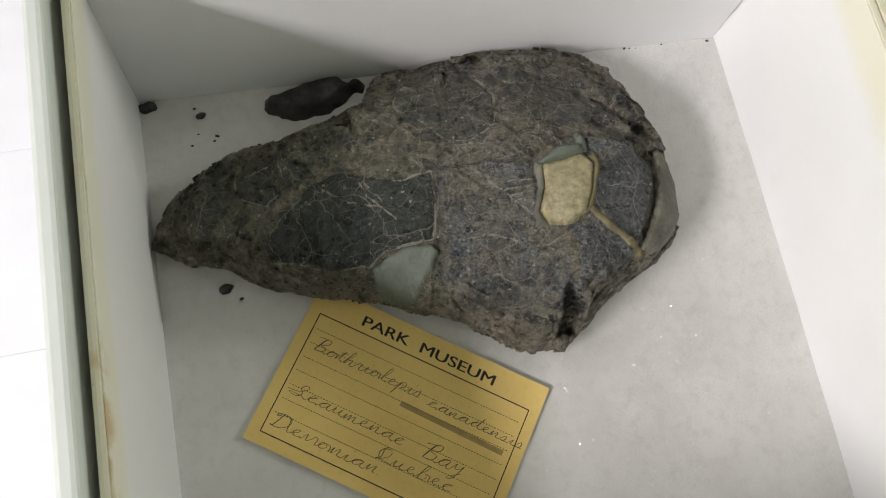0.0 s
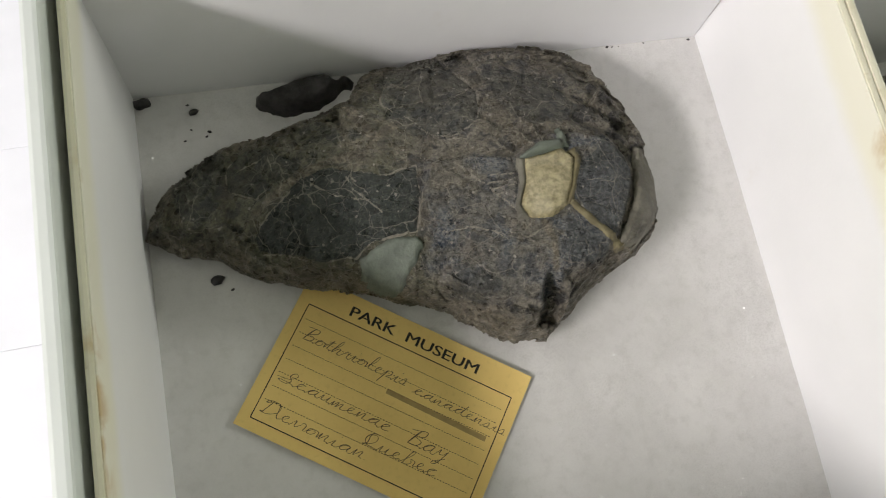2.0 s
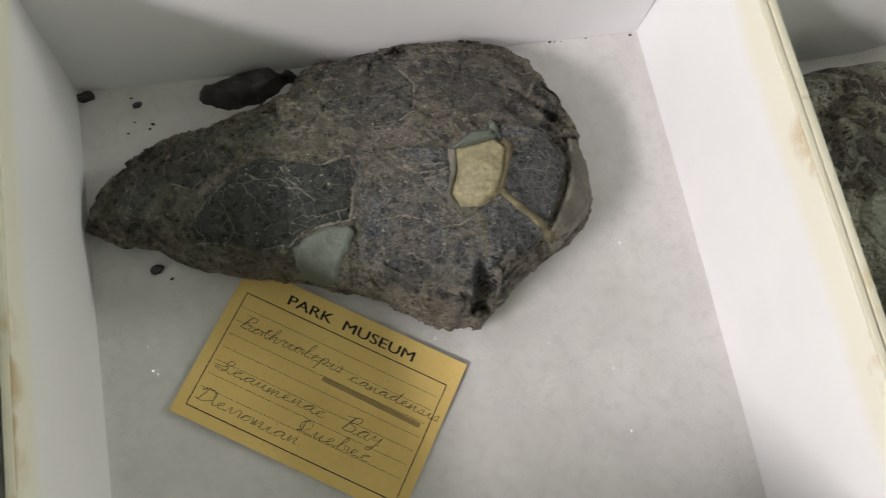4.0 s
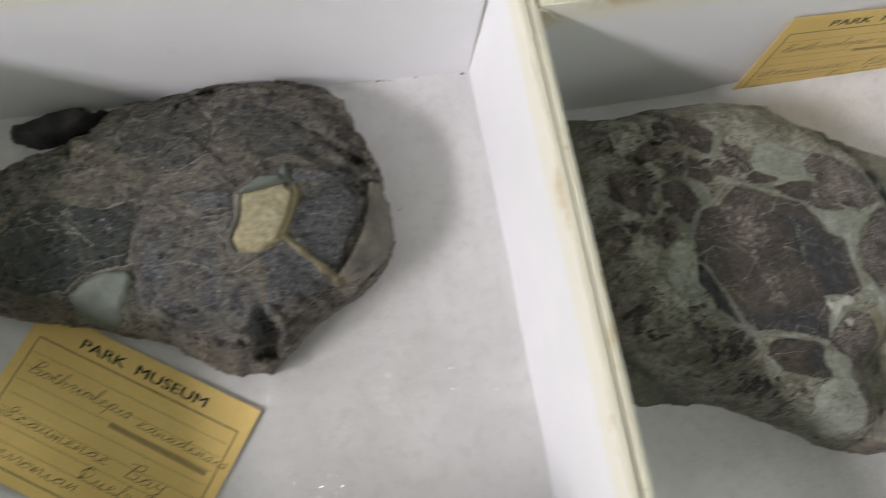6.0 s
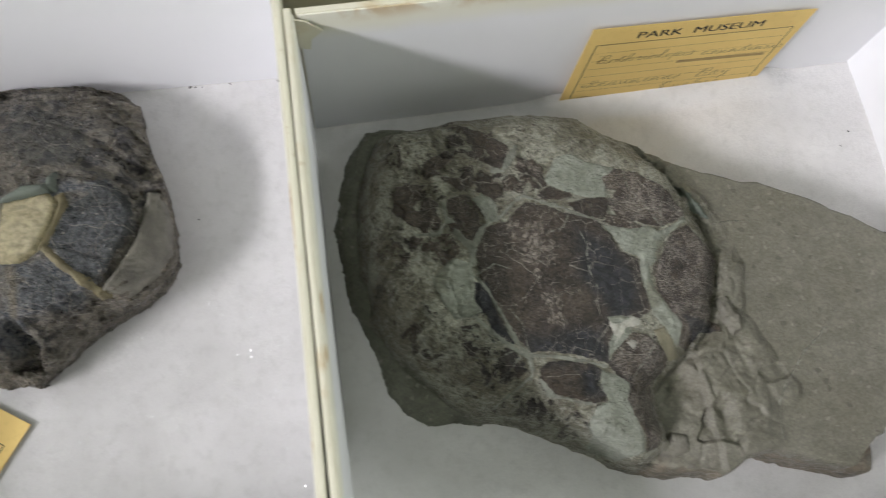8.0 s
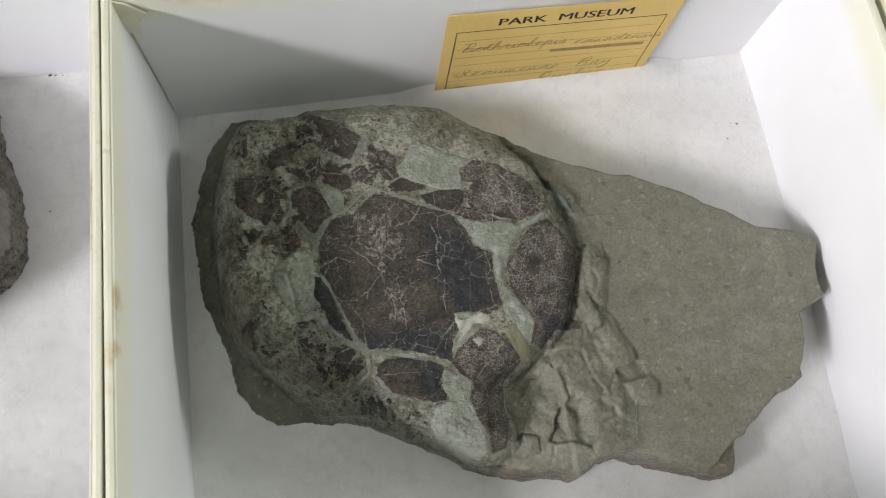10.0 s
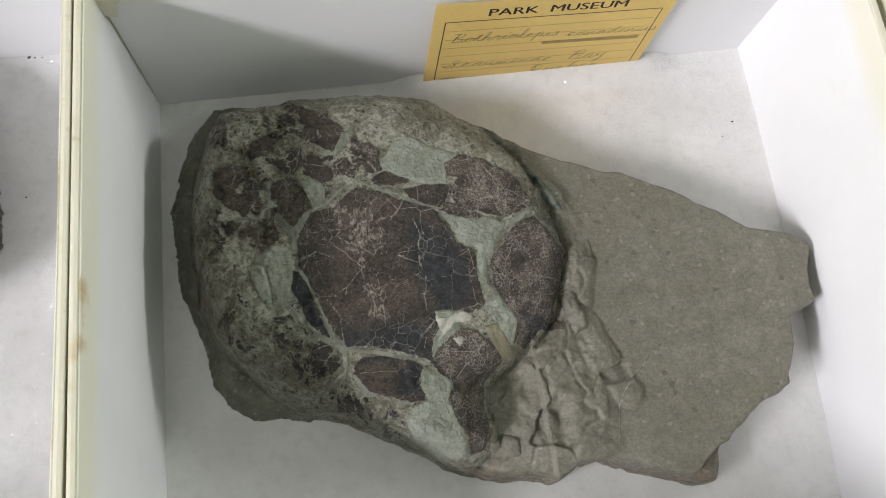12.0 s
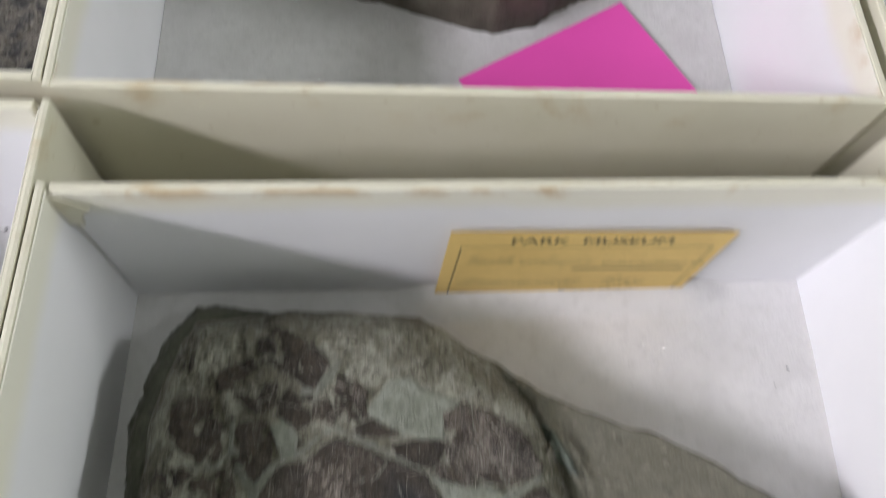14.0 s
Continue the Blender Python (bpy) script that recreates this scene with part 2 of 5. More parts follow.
    net = g.math("LESS_THAN", g.math("ADD", knob, g.math("MULTIPLY", fray, 0.4)), thick)
    bone = g.mix(g.math("MULTIPLY", net, g.math("MULTIPLY", g.step(k[2], 0, 1, 0.26, 0.72), g.step(m[2], 0, 1, 1.0, 0.35))), bone, (0.275, 0.242, 0.212))
    # chalky streaks in the dome's middle, and straight thin cracks
    wave = g.math("ABSOLUTE", g.math("SUBTRACT", g.noise(190, 5, 0.65, 0.6, stretch=(1.5, 0.7, 1.0)), 0.5))
    chalk = g.math("MULTIPLY", g.step(wave, 0.012, 0.026, 1, 0), g.step(k[1], 0.15, 0.5))
    dust = g.math("MULTIPLY", g.step(g.noise(700, 5, 0.8), 0.52, 0.60), g.step(k[1], 0.3, 0.8, 0, 0.75))
    bone = g.mix(g.math("MAXIMUM", g.math("MULTIPLY", chalk, 0.85), dust), bone, (0.315, 0.275, 0.235))
    line = g.cells(95, co=g.warped(160, 0.0022))
    vein = g.math("MULTIPLY", g.step(line, 0.003, 0.010, 1, 0), g.step(g.noise(65, 4, 0.6), 0.48, 0.51))
    line2 = g.cells(330, co=g.warped(330, 0.0018))
    vein2 = g.math("MULTIPLY", g.step(line2, 0.006, 0.024, 1, 0), g.step(g.noise(90, 4), 0.50, 0.54))
    bone = g.mix(g.math("MULTIPLY", g.math("MAXIMUM", g.math("MULTIPLY", vein, g.step(m[2], 0, 1, 1.0, 0.35)), g.math("MULTIPLY", vein2, 0.7)), 0.9), bone, (0.38, 0.355, 0.30))
    bone = g.shade(bone, grit, 0.62, 1.38)
    c = g.mix(on_bone, c, bone)
    pale = g.mix(g.step(g.noise(150, 5, 0.7), 0.38, 0.62), (0.215, 0.225, 0.180), (0.345, 0.355, 0.300))
    c = g.mix(on_pale, c, g.shade(pale, grit2, 0.88, 1.12))
    rough = g.math("MULTIPLY", g.math("ADD", g.noise(420, 5, 0.75), g.math("MULTIPLY", net, 0.25)), dome)
    h = g.math("ADD", g.math("MULTIPLY", fine, g.step(dome, 0, 1, 0.1, 0.35)), g.math("MULTIPLY", rough, 0.6))
    h = g.math("ADD", h, g.math("MULTIPLY", g.math("MULTIPLY", grit, 0.2), dome))
    h = g.math("ADD", h, g.math("MULTIPLY", g.math("MAXIMUM", on_bone, on_pale), 0.25))
    g.bump(h, 0.0024, 1.0)
    return g.done(c, g.step(grit2, 0.0, 1.0, 0.32, 0.60))


def infill_material():
    g = Graph("pale_green_infill", 0.6, 0.4)
    c = g.mix(g.step(g.noise(110, 6, 0.7), 0.38, 0.62), (0.198, 0.210, 0.168), (0.285, 0.300, 0.252))
    c = g.mix(g.step(g.noise(60, 5, 0.7), 0.56, 0.64, 0, 0.6), c, (0.170, 0.165, 0.120))
    c = g.shade(c, g.grain(1300), 0.88, 1.12)
    g.bump(g.math("ADD", g.noise(300, 6, 0.75), g.step(g.noise(220, 4, 0.7), 0.46, 0.54, 0, 0.3)), 0.0010, 1.0)
    return g.done(c)


LINER = liner_material()
PAPER = box_paper_material()
FOAM = foam_material("white_foam", 1.0)
LIGHTER_FOAM = foam_material("lighter_white_foam", 1.13)
CARD = card_material()
INK = plain_material("black_printing_ink", (0.02, 0.018, 0.012), 0.6, 0.2, 900)
PEN = plain_material("grey_pen_ink", (0.13, 0.10, 0.055), 0.7, 0.3, 900)
PEN_WASH = plain_material("thin_pen_wash", (0.40, 0.28, 0.11), 0.7, 0.2, 300)
PURPLE = purple_fossil_material()
GREEN = green_fossil_material()
BLACK_STONE = plain_material("black_shale", (0.060, 0.056, 0.056), 0.45, 0.8, 240, 0.4, 0.0009)
YELLOW_BONE = plain_material("yellow_crystalline_bone", (0.43, 0.375, 0.215), 0.22, 0.45, 650, 0.8, 0.0011)
PALE_STONE = plain_material("pale_green_stone", (0.145, 0.168, 0.140), 0.65, 0.3, 150, 0.4, 0.0006)
PALE_INFILL = infill_material()
LIP_STONE = plain_material("grey_beige_stone", (0.195, 0.185, 0.150), 0.55, 0.45, 130, 0.4, 0.0012)
WHITE_STONE = plain_material("chalky_white_mineral", (0.46, 0.45, 0.39), 0.6, 0.35, 500, 0.4, 0.0006)
OLIVE_STONE = plain_material("olive_stone", (0.20, 0.185, 0.125), 0.5, 0.3, 140, 0.4, 0.0005)
OCHRE_STONE = plain_material("ochre_vein", (0.21, 0.18, 0.10), 0.6, 0.4, 300, 0.4, 0.0008)
PINK = plain_material("pink_note_paper", (0.86, 0.09, 0.48), 0.6, 0.04, 30)
STEEL = plain_material("pale_green_painted_steel", (0.73, 0.77, 0.77), 0.4, 0.06, 25)
# invented wall colour, picked for greenish bounce into the shaded parts
BOUNCE_PAINT = plain_material("pale_green_bounce_paint", (0.56, 0.58, 0.51), 0.8, 0.04, 3)
TILE = plain_material("white_vinyl_tile", (0.80, 0.81, 0.88), 0.4, 0.06, 12)
JOINT = plain_material("grey_tile_joint", (0.50, 0.50, 0.54), 0.6, 0.15, 20)
LAMP_STEEL = plain_material("white_enamelled_steel", (0.8, 0.8, 0.8), 0.4, 0.03, 8)


# ---- building helpers ----
def thing(name, label, category, group="", kind="", at=(0, 0, 0), turn=0.0):
    ob = new(name)
    ob.matrix_world = pose(*at, 0, 0, turn)
    return tagged(ob, label, category, group, kind)


def part(name, bm, material, parent=None, label="", smooth=False):
    me = bpy.data.meshes.new(name)
    bm.normal_update()
    bm.to_mesh(me)
    bm.free()
    return mesh_part(name, me, material, parent, label, smooth)


def mesh_part(name, me, material, parent=None, label="", smooth=False):
    me.materials.append(material)
    if smooth:
        me.shade_smooth()
    ob = new(name, me)
    ob.parent = parent
    if label:
        ob["label"] = label
    return ob


def block(x0, x1, y0, y1, z0, z1, bevel=0.0):
    bm = bmesh.new()
    bmesh.ops.create_cube(bm, size=1)
    bmesh.ops.scale(bm, vec=(x1 - x0, y1 - y0, z1 - z0), verts=bm.verts)
    bmesh.ops.translate(bm, vec=((x0 + x1) / 2, (y0 + y1) / 2, (z0 + z1) / 2), verts=bm.verts)
    if bevel:
        bmesh.ops.bevel(bm, geom=bm.edges[:], offset=bevel, segments=2, affect="EDGES", profile=0.6)
    return bm


def lofted(sections):
    """A closed solid through equal rings of points."""
    bm = bmesh.new()
    rings = [[bm.verts.new(p) for p in s] for s in sections]
    n = len(rings[0])
    for a, b in zip(rings, rings[1:]):
        for i in range(n):
            bm.faces.new((a[i], a[(i + 1) % n], b[(i + 1) % n], b[i]))
    bm.faces.new(rings[0][::-1])
    bm.faces.new(rings[-1])
    bmesh.ops.recalc_face_normals(bm, faces=bm.faces[:])
    return bm


TABLE = np.random.RandomState(7).rand(256, 256)


def vnoise(x, y, k):
    x, y = x + 17.31 * k, y - 9.77 * k
    i, j = np.floor(x).astype(int), np.floor(y).astype(int)
    u, v = x - i, y - j
    u, v = u * u * (3 - 2 * u), v * v * (3 - 2 * v)
    a, b = TABLE[i % 256, j % 256], TABLE[(i + 1) % 256, j % 256]
    c, d = TABLE[i % 256, (j + 1) % 256], TABLE[(i + 1) % 256, (j + 1) % 256]
    return (a * (1 - u) + b * u) * (1 - v) + (c * (1 - u) + d * u) * v


def fbm(x, y, size, k, octaves=4, gain=0.5):
    """Fractal noise about -0.5..0.5, whose largest lumps are `size` across."""
    total, amp, norm = 0.0, 1.0, 0.0
    for o in range(octaves):
        f = 2 ** o / size
        total = total + amp * (vnoise(x * f, y * f, k + 3 * o) - 0.5)
        norm += amp
        amp *= gain
    return total / norm


def inside(x, y, outline):
    """Signed distance to a closed outline, positive within."""
    p = np.array(outline, float)
    q = np.roll(p, -1, 0)
    best = np.full(x.shape, 1e9)
    within = np.zeros(x.shape, bool)
    for (ax, ay), (bx, by) in zip(p, q):
        ex, ey = bx - ax, by - ay
        t = np.clip(((x - ax) * ex + (y - ay) * ey) / (ex * ex + ey * ey + 1e-12), 0, 1)
        best = np.minimum(best, np.hypot(x - ax - t * ex, y - ay - t * ey))
        if ay != by:
            cross = ((ay > y) != (by > y)) & (x < (bx - ax) * (y - ay) / (by - ay) + ax)
            within ^= cross
    return np.where(within, best, -best)


def along(x, y, points):
    """Distance to an open line of points."""
    best = np.full(x.shape, 1e9)
    for (ax, ay), (bx, by) in zip(points, points[1:]):
        ex, ey = bx - ax, by - ay
        t = np.clip(((x - ax) * ex + (y - ay) * ey) / (ex * ex + ey * ey + 1e-12), 0, 1)
        best = np.minimum(best, np.hypot(x - ax - t * ex, y - ay - t * ey))
    return best


def field(x, y, shapes, low=-8.0):
    """The largest signed distance to any of the outlines."""
    best = np.full(x.shape, low)
    for p in shapes:
        q = np.array(p)
        near = (x > q[:, 0].min() + low) & (x < q[:, 0].max() - low) & (y > q[:, 1].min() + low) & (y < q[:, 1].max() - low)
        if near.any():
            best[near] = np.maximum(best[near], inside(x[near], y[near], p))
    return best


def reach(x, y, lines, far=8.0):
    """The distance to the nearest of the lines."""
    best = np.full(x.shape, far)
    for p in lines:
        q = np.array(p)
        near = (x > q[:, 0].min() - far) & (x < q[:, 0].max() + far) & (y > q[:, 1].min() - far) & (y < q[:, 1].max() + far)
        if near.any():
            best[near] = np.minimum(best[near], along(x[near], y[near], p))
    return best


def shards(x, y, size, k):
    """Angular cells: distance to the border between a cell and its neighbour, and a random value for each cell."""
    x, y = x + 2.6 * fbm(x, y, size * 1.1, k + 1, 3), y + 2.6 * fbm(x, y, size * 1.1, k + 2, 3)
    i, j = np.floor(x / size).astype(int), np.floor(y / size).astype(int)
    f1, f2, tag = np.full(x.shape, 1e9), np.full(x.shape, 1e9), np.zeros(x.shape)
    for a in (-1, 0, 1):
        for b in (-1, 0, 1):
            u, v = i + a, j + b
            px = (u + 0.1 + 0.8 * TABLE[(u + 31 * k) % 256, (v + 17) % 256]) * size
            py = (v + 0.1 + 0.8 * TABLE[(u + 91) % 256, (v + 13 * k) % 256]) * size
            r = np.hypot(x - px, y - py)
            near = r < f1
            f2 = np.where(near, f1, np.minimum(f2, r))
            tag = np.where(near, TABLE[(u + 5 * k) % 256, (v + 41) % 256], tag)
            f1 = np.minimum(f1, r)
    return f2 - f1, tag


def ramp(v, lo, hi):
    t = np.clip((v - lo) / (hi - lo), 0, 1)
    return t * t * (3 - 2 * t)


def relief_mesh(name, outline, step, height, masks=None, foot=-1.5, rough=1.6, extra=None, worn=5, undercut=0.0):
    """A stone as a dense relief over its outline (millimetres), closed round its foot. height(x, y, d) and masks(x, y, d, z)."""
    p = np.array(outline, float)
    xs = np.arange(p[:, 0].min() - 4, p[:, 0].max() + 4, step)
    ys = np.arange(p[:, 1].min() - 4, p[:, 1].max() + 4, step)
    x, y = np.meshgrid(xs, ys, indexing="ij")
    d = inside(x, y, outline) + rough * fbm(x, y, 9, 11, 5, 0.62)
    z = np.where(d > 0, height(x, y, np.maximum(d, 0)), foot)
    for _ in range(worn):
        pad = np.pad(z, 1, mode="edge")
        mean = sum(pad[i:i + z.shape[0], j:j + z.shape[1]] for i in range(3) for j in range(3)) / 9
        z = np.where((d > 0) & (d < 2.4), 0.3 * z + 0.7 * np.maximum(mean, z * 0.7), z)
    gx, gy = np.gradient(d, step)
    pull = np.where((d <= 0) & (d > -2 * step), d / np.maximum(gx * gx + gy * gy, 0.3), 0)
    x0, y0 = x, y
    slope = np.hypot(gx, gy) + 1e-6
    under = np.where(d <= 0, undercut, 0.0)
    x, y = x + under * gx / slope, y + under * gy / slope
    x, y = x - np.clip(pull * gx, -step, step), y - np.clip(pull * gy, -step, step)
    keep_cell = np.maximum(np.maximum(d[:-1, :-1], d[1:, :-1]), np.maximum(d[:-1, 1:], d[1:, 1:])) > 0
    idx = np.arange(x.size).reshape(x.shape)
    q = np.stack([idx[:-1, :-1], idx[1:, :-1], idx[1:, 1:], idx[:-1, 1:]], -1)[keep_cell]
    used = np.unique(q)
    remap = np.full(x.size, -1)
    remap[used] = np.arange(used.size)
    co = np.stack([x.ravel()[used], y.ravel()[used], z.ravel()[used]], 1) * MM
    faces = remap[q]
    # the underside, a coarse copy of the rim's level
    base = co.copy()
    base[:, 2] = (foot - 0.5) * MM
    n = len(co)
    edges = {}
    for f in faces:
        for a, b in zip(f, np.roll(f, -1)):
            if (b, a) in edges:
                del edges[(b, a)]
            else:
                edges[(a, b)] = 1
    rim = sorted({v for e in edges for v in e})
    low = {v: n + i for i, v in enumerate(rim)}
    verts = np.vstack([co, base[rim]])
    sides = [(b, a, low[a], low[b]) for a, b in edges]
    me = bpy.data.meshes.new(name)
    me.from_pydata(verts.tolist(), [], faces.tolist() + sides)
    me.validate()
    if masks:
        m = np.stack([np.clip(c, 0, 1).ravel()[used] for c in masks(x0, y0, d, z)] + [np.ones(used.size)], 1)
        m = np.vstack([m, m[rim]])
        layer = me.color_attributes.new("mask", "FLOAT_COLOR", "POINT")
        layer.data.foreach_set("color", m.astype(np.float32).ravel())
    if extra:
        m = np.stack([np.clip(c, 0, 1).ravel()[used] for c in extra(x0, y0, d)] + [np.ones(used.size)], 1)
        m = np.vstack([m, m[rim]])
        layer = me.color_attributes.new("dome", "FLOAT_COLOR", "POINT")
        layer.data.foreach_set("color", m.astype(np.float32).ravel())
    me.update()
    return me


# ---- the room ----
def room():
    x0, x1, y0, y1, z0, z1 = -3.0, 4.2, -2.7, 2.9, -0.92, 1.62
    # walls and ceiling stay out of view, added to bounce fill light
    for name, b in (("wall_north", (x0, x1, y1, y1 + 0.1, z0, z1)), ("wall_south", (x0, x1, y0 - 0.1, y0, z0, z1)),
                    ("wall_west", (x0 - 0.1, x0, y0 - 0.1, y1 + 0.1, z0, z1)), ("wall_east", (x1, x1 + 0.1, y0 - 0.1, y1 + 0.1, z0, z1))):
        tagged(part(name, block(*b), BOUNCE_PAINT), "unseen pale green wall that tints the bounced light", "wall", kind="structure")
    tagged(part("ceiling", block(x0 - 0.1, x1 + 0.1, y0 - 0.1, y1 + 0.1, z1, z1 + 0.1), BOUNCE_PAINT), "unseen pale green ceiling that tints the bounced light", "ceiling", kind="structure")
    floor = tagged(part("floor", block(x0 - 0.1, x1 + 0.1, y0 - 0.1, y1 + 0.1, z0 - 0.1, z0 - 0.004), JOINT), "white vinyl tiled store room floor", "floor", kind="structure")
    size, gap = 0.305, 0.016
    me = None
    for i in range(5):
        for j in range(9):
            cx, cy = -2.3 + 0.32 * i, -1.28 + 0.32 * j
            if me is None:
                o = part("tile", block(-0.152, 0.152, -0.152, 0.152, z0 - 0.004, z0 + 0.002, 0.001), TILE, floor)
                me = o.data
            else:
                o = new("tile", me)
                o.parent = floor
            o.location = (cx, cy, 0)
    # unseen fixture bodies for the key and the two added fills
    for x, y in ((-2.3, -0.95), (-2.3, 1.45), (3.4, 0.35)):
        lamp = thing("ceiling_light", "unseen white enamelled fixture body over a key or fill light", "ceiling lamp", "ceiling troffers", at=(x, y, 1.58))
        part("housing", block(-0.30, 0.30, -0.62, 0.62, 0.0, 0.045, 0.004), LAMP_STEEL, lamp)
        for sx in (-1, 1):
            part("flange", block(sx * 0.285 - 0.015, sx * 0.285 + 0.015, -0.62, 0.62, -0.02, 0.0, 0.003), LAMP_STEEL, lamp)


room()


# ---- the drawer ----
DRAWER_Z = -0.0185


def drawer():
    d = thing("storage_tray", "pale green painted steel drawer holding cardboard specimen boxes", "drawer")
    x0, x1, y0, y1 = -0.1947, 0.62, -0.178, 0.30
    part("drawer_bottom", block(x0, x1, y0, y1, DRAWER_Z - 0.002, DRAWER_Z, 0.0004), STEEL, d)
    for name, a, b in (("drawer_side", x0 - 0.0040, x0), ("drawer_side", x1, x1 + 0.0040)):
        part(name, block(a, b, y0, y1, DRAWER_Z - 0.002, 0.0672, 0.0011), STEEL, d)
    part("drawer_back", block(x0, x1, y1, y1 + 0.006, DRAWER_Z - 0.002, 0.0615, 0.001), STEEL, d)
    part("drawer_front", block(x0, x1, y0 - 0.006, y0, DRAWER_Z - 0.002, 0.0615, 0.001), STEEL, d)
    cab = thing("specimen_cabinet", "pale green painted steel cabinet under the open drawer", "cabinet")
    part("cabinet_body", block(x0 + 0.01, x1 - 0.01, y0 + 0.02, 1.1, -0.915, DRAWER_Z - 0.006, 0.004), STEEL, cab)
    part("drawer_runner", block(x0 + 0.012, x0 + 0.03, y0 + 0.02, 1.0, DRAWER_Z - 0.006, DRAWER_Z - 0.002), STEEL, cab)
    part("drawer_runner", block(x1 - 0.03, x1 - 0.012, y0 + 0.02, 1.0, DRAWER_Z - 0.006, DRAWER_Z - 0.002), STEEL, cab)


drawer()


# made-up stand-in for an unidentified bright banded surface, raised to catch more light
def slatted_standin():
    t = thing("slatted_standin", "white slatted stand-in for a bright banded surface beside the cabinet", "table", at=(-0.75, 0.0, -0.92))
    me = None
    for i in range(9):
        y = -0.70 + 0.165 * i
        if me is None:
            o = part("slat", block(-0.5, 0.5, -0.08244, 0.08244, 0.53, 0.552, 0.0006), TILE, t)
            me = o.data
        else:
            o = new("slat", me)
            o.parent = t
        o.location = (0, y, 0)
    for x in (-0.46, 0.46):
        part("rail", block(x - 0.02, x + 0.02, -0.78, 0.70, 0.47, 0.53, 0.002), JOINT, t)
        for y in (-0.74, 0.66):
            part("leg", block(x - 0.02, x + 0.02, y - 0.02, y + 0.02, 0.002, 0.47, 0.002), JOINT, t)


slatted_standin()


# ---- the boxes ----
def wall_strip(a, b, out, thick, z0, z1, lean, bow, rim):
    """A board along the inner line a-b in plan, thickness to the side `out`, leaning out by `lean` at its top, bowed by bow(s)."""
    sections = []
    steps = 20
    for i in range(steps + 1):
        s = i / steps
        px, py = a[0] + (b[0] - a[0]) * s, a[1] + (b[1] - a[1]) * s
        bx = bow(s)
        px, py = px + bx * abs(out[0]), py + bx * abs(out[1])
        ring = []
        prof = [(0, z0), (0, z1 - rim), (rim * 0.35, z1 - rim * 0.25), (thick / 2, z1), (thick - rim * 0.35, z1 - rim * 0.25), (thick, z1 - rim), (thick, z0)]
        for w, z in prof:
            k = lean * (z - z0) / (z1 - z0) + w
            ring.append(Vector((px + out[0] * k, py + out[1] * k, z)) * MM)
        sections.append(ring)
    return lofted(sections)


def specimen_box(label, x0, x1, yf, yb, at=(0, 0), turn=0.0, lean=(0, 0, 0, 0), bow_left=None, bow_right=None, top=63.0, seed=1):
    """Inner size in millimetres round its own origin. lean: left, right, front, back, how far the rims stand outside the foot."""
    t = 1.9
    flat = lambda s: 0.0
    bl, br = bow_left or flat, bow_right or flat
    box = thing("specimen_box", label, "box", "open specimen boxes", at=(at[0] * MM, at[1] * MM, 0), turn=turn)
    part("box_bottom", block((x0 - t) * MM, (x1 + t) * MM, (yf - t) * MM, (yb + t) * MM, -18.3 * MM, -16 * MM, 0.0003), PAPER, box)
    for a, b, out, ln, bow in (((x0, yb + t), (x0, yf - t), (-1, 0), lean[0], bl), ((x1, yb + t), (x1, yf - t), (1, 0), lean[1], br),
                               ((x0, yf), (x1 + br(1.0), yf), (0, -1), lean[2], flat), ((x0, yb), (x1, yb), (0, 1), lean[3], flat)):
        part("box_wall", wall_strip(a, b, out, t, -16, top, ln, bow, 0.5), PAPER, box, smooth=False)
    k = 0.45
    lin = top - 0.35
    for a, b, out, ln, bow in (((x0 + k, yb), (x0 + k, yf), (-1, 0), lean[0], bl), ((x1 - k, yb), (x1 - k, yf), (1, 0), lean[1], br),
                               ((x0 + k, yf + k), (x1 - k + br(1.0), yf + k), (0, -1), lean[2], flat), ((x0 + k, yb - k), (x1 - k, yb - k), (0, 1), lean[3], flat)):
        part("white_liner", wall_strip(a, b, out, 0.5, -15.5, lin, ln * (lin + 16) / (top + 16), bow, 0.2), LINER, box, "smooth white lining paper, yellowed at the rim")
    return box


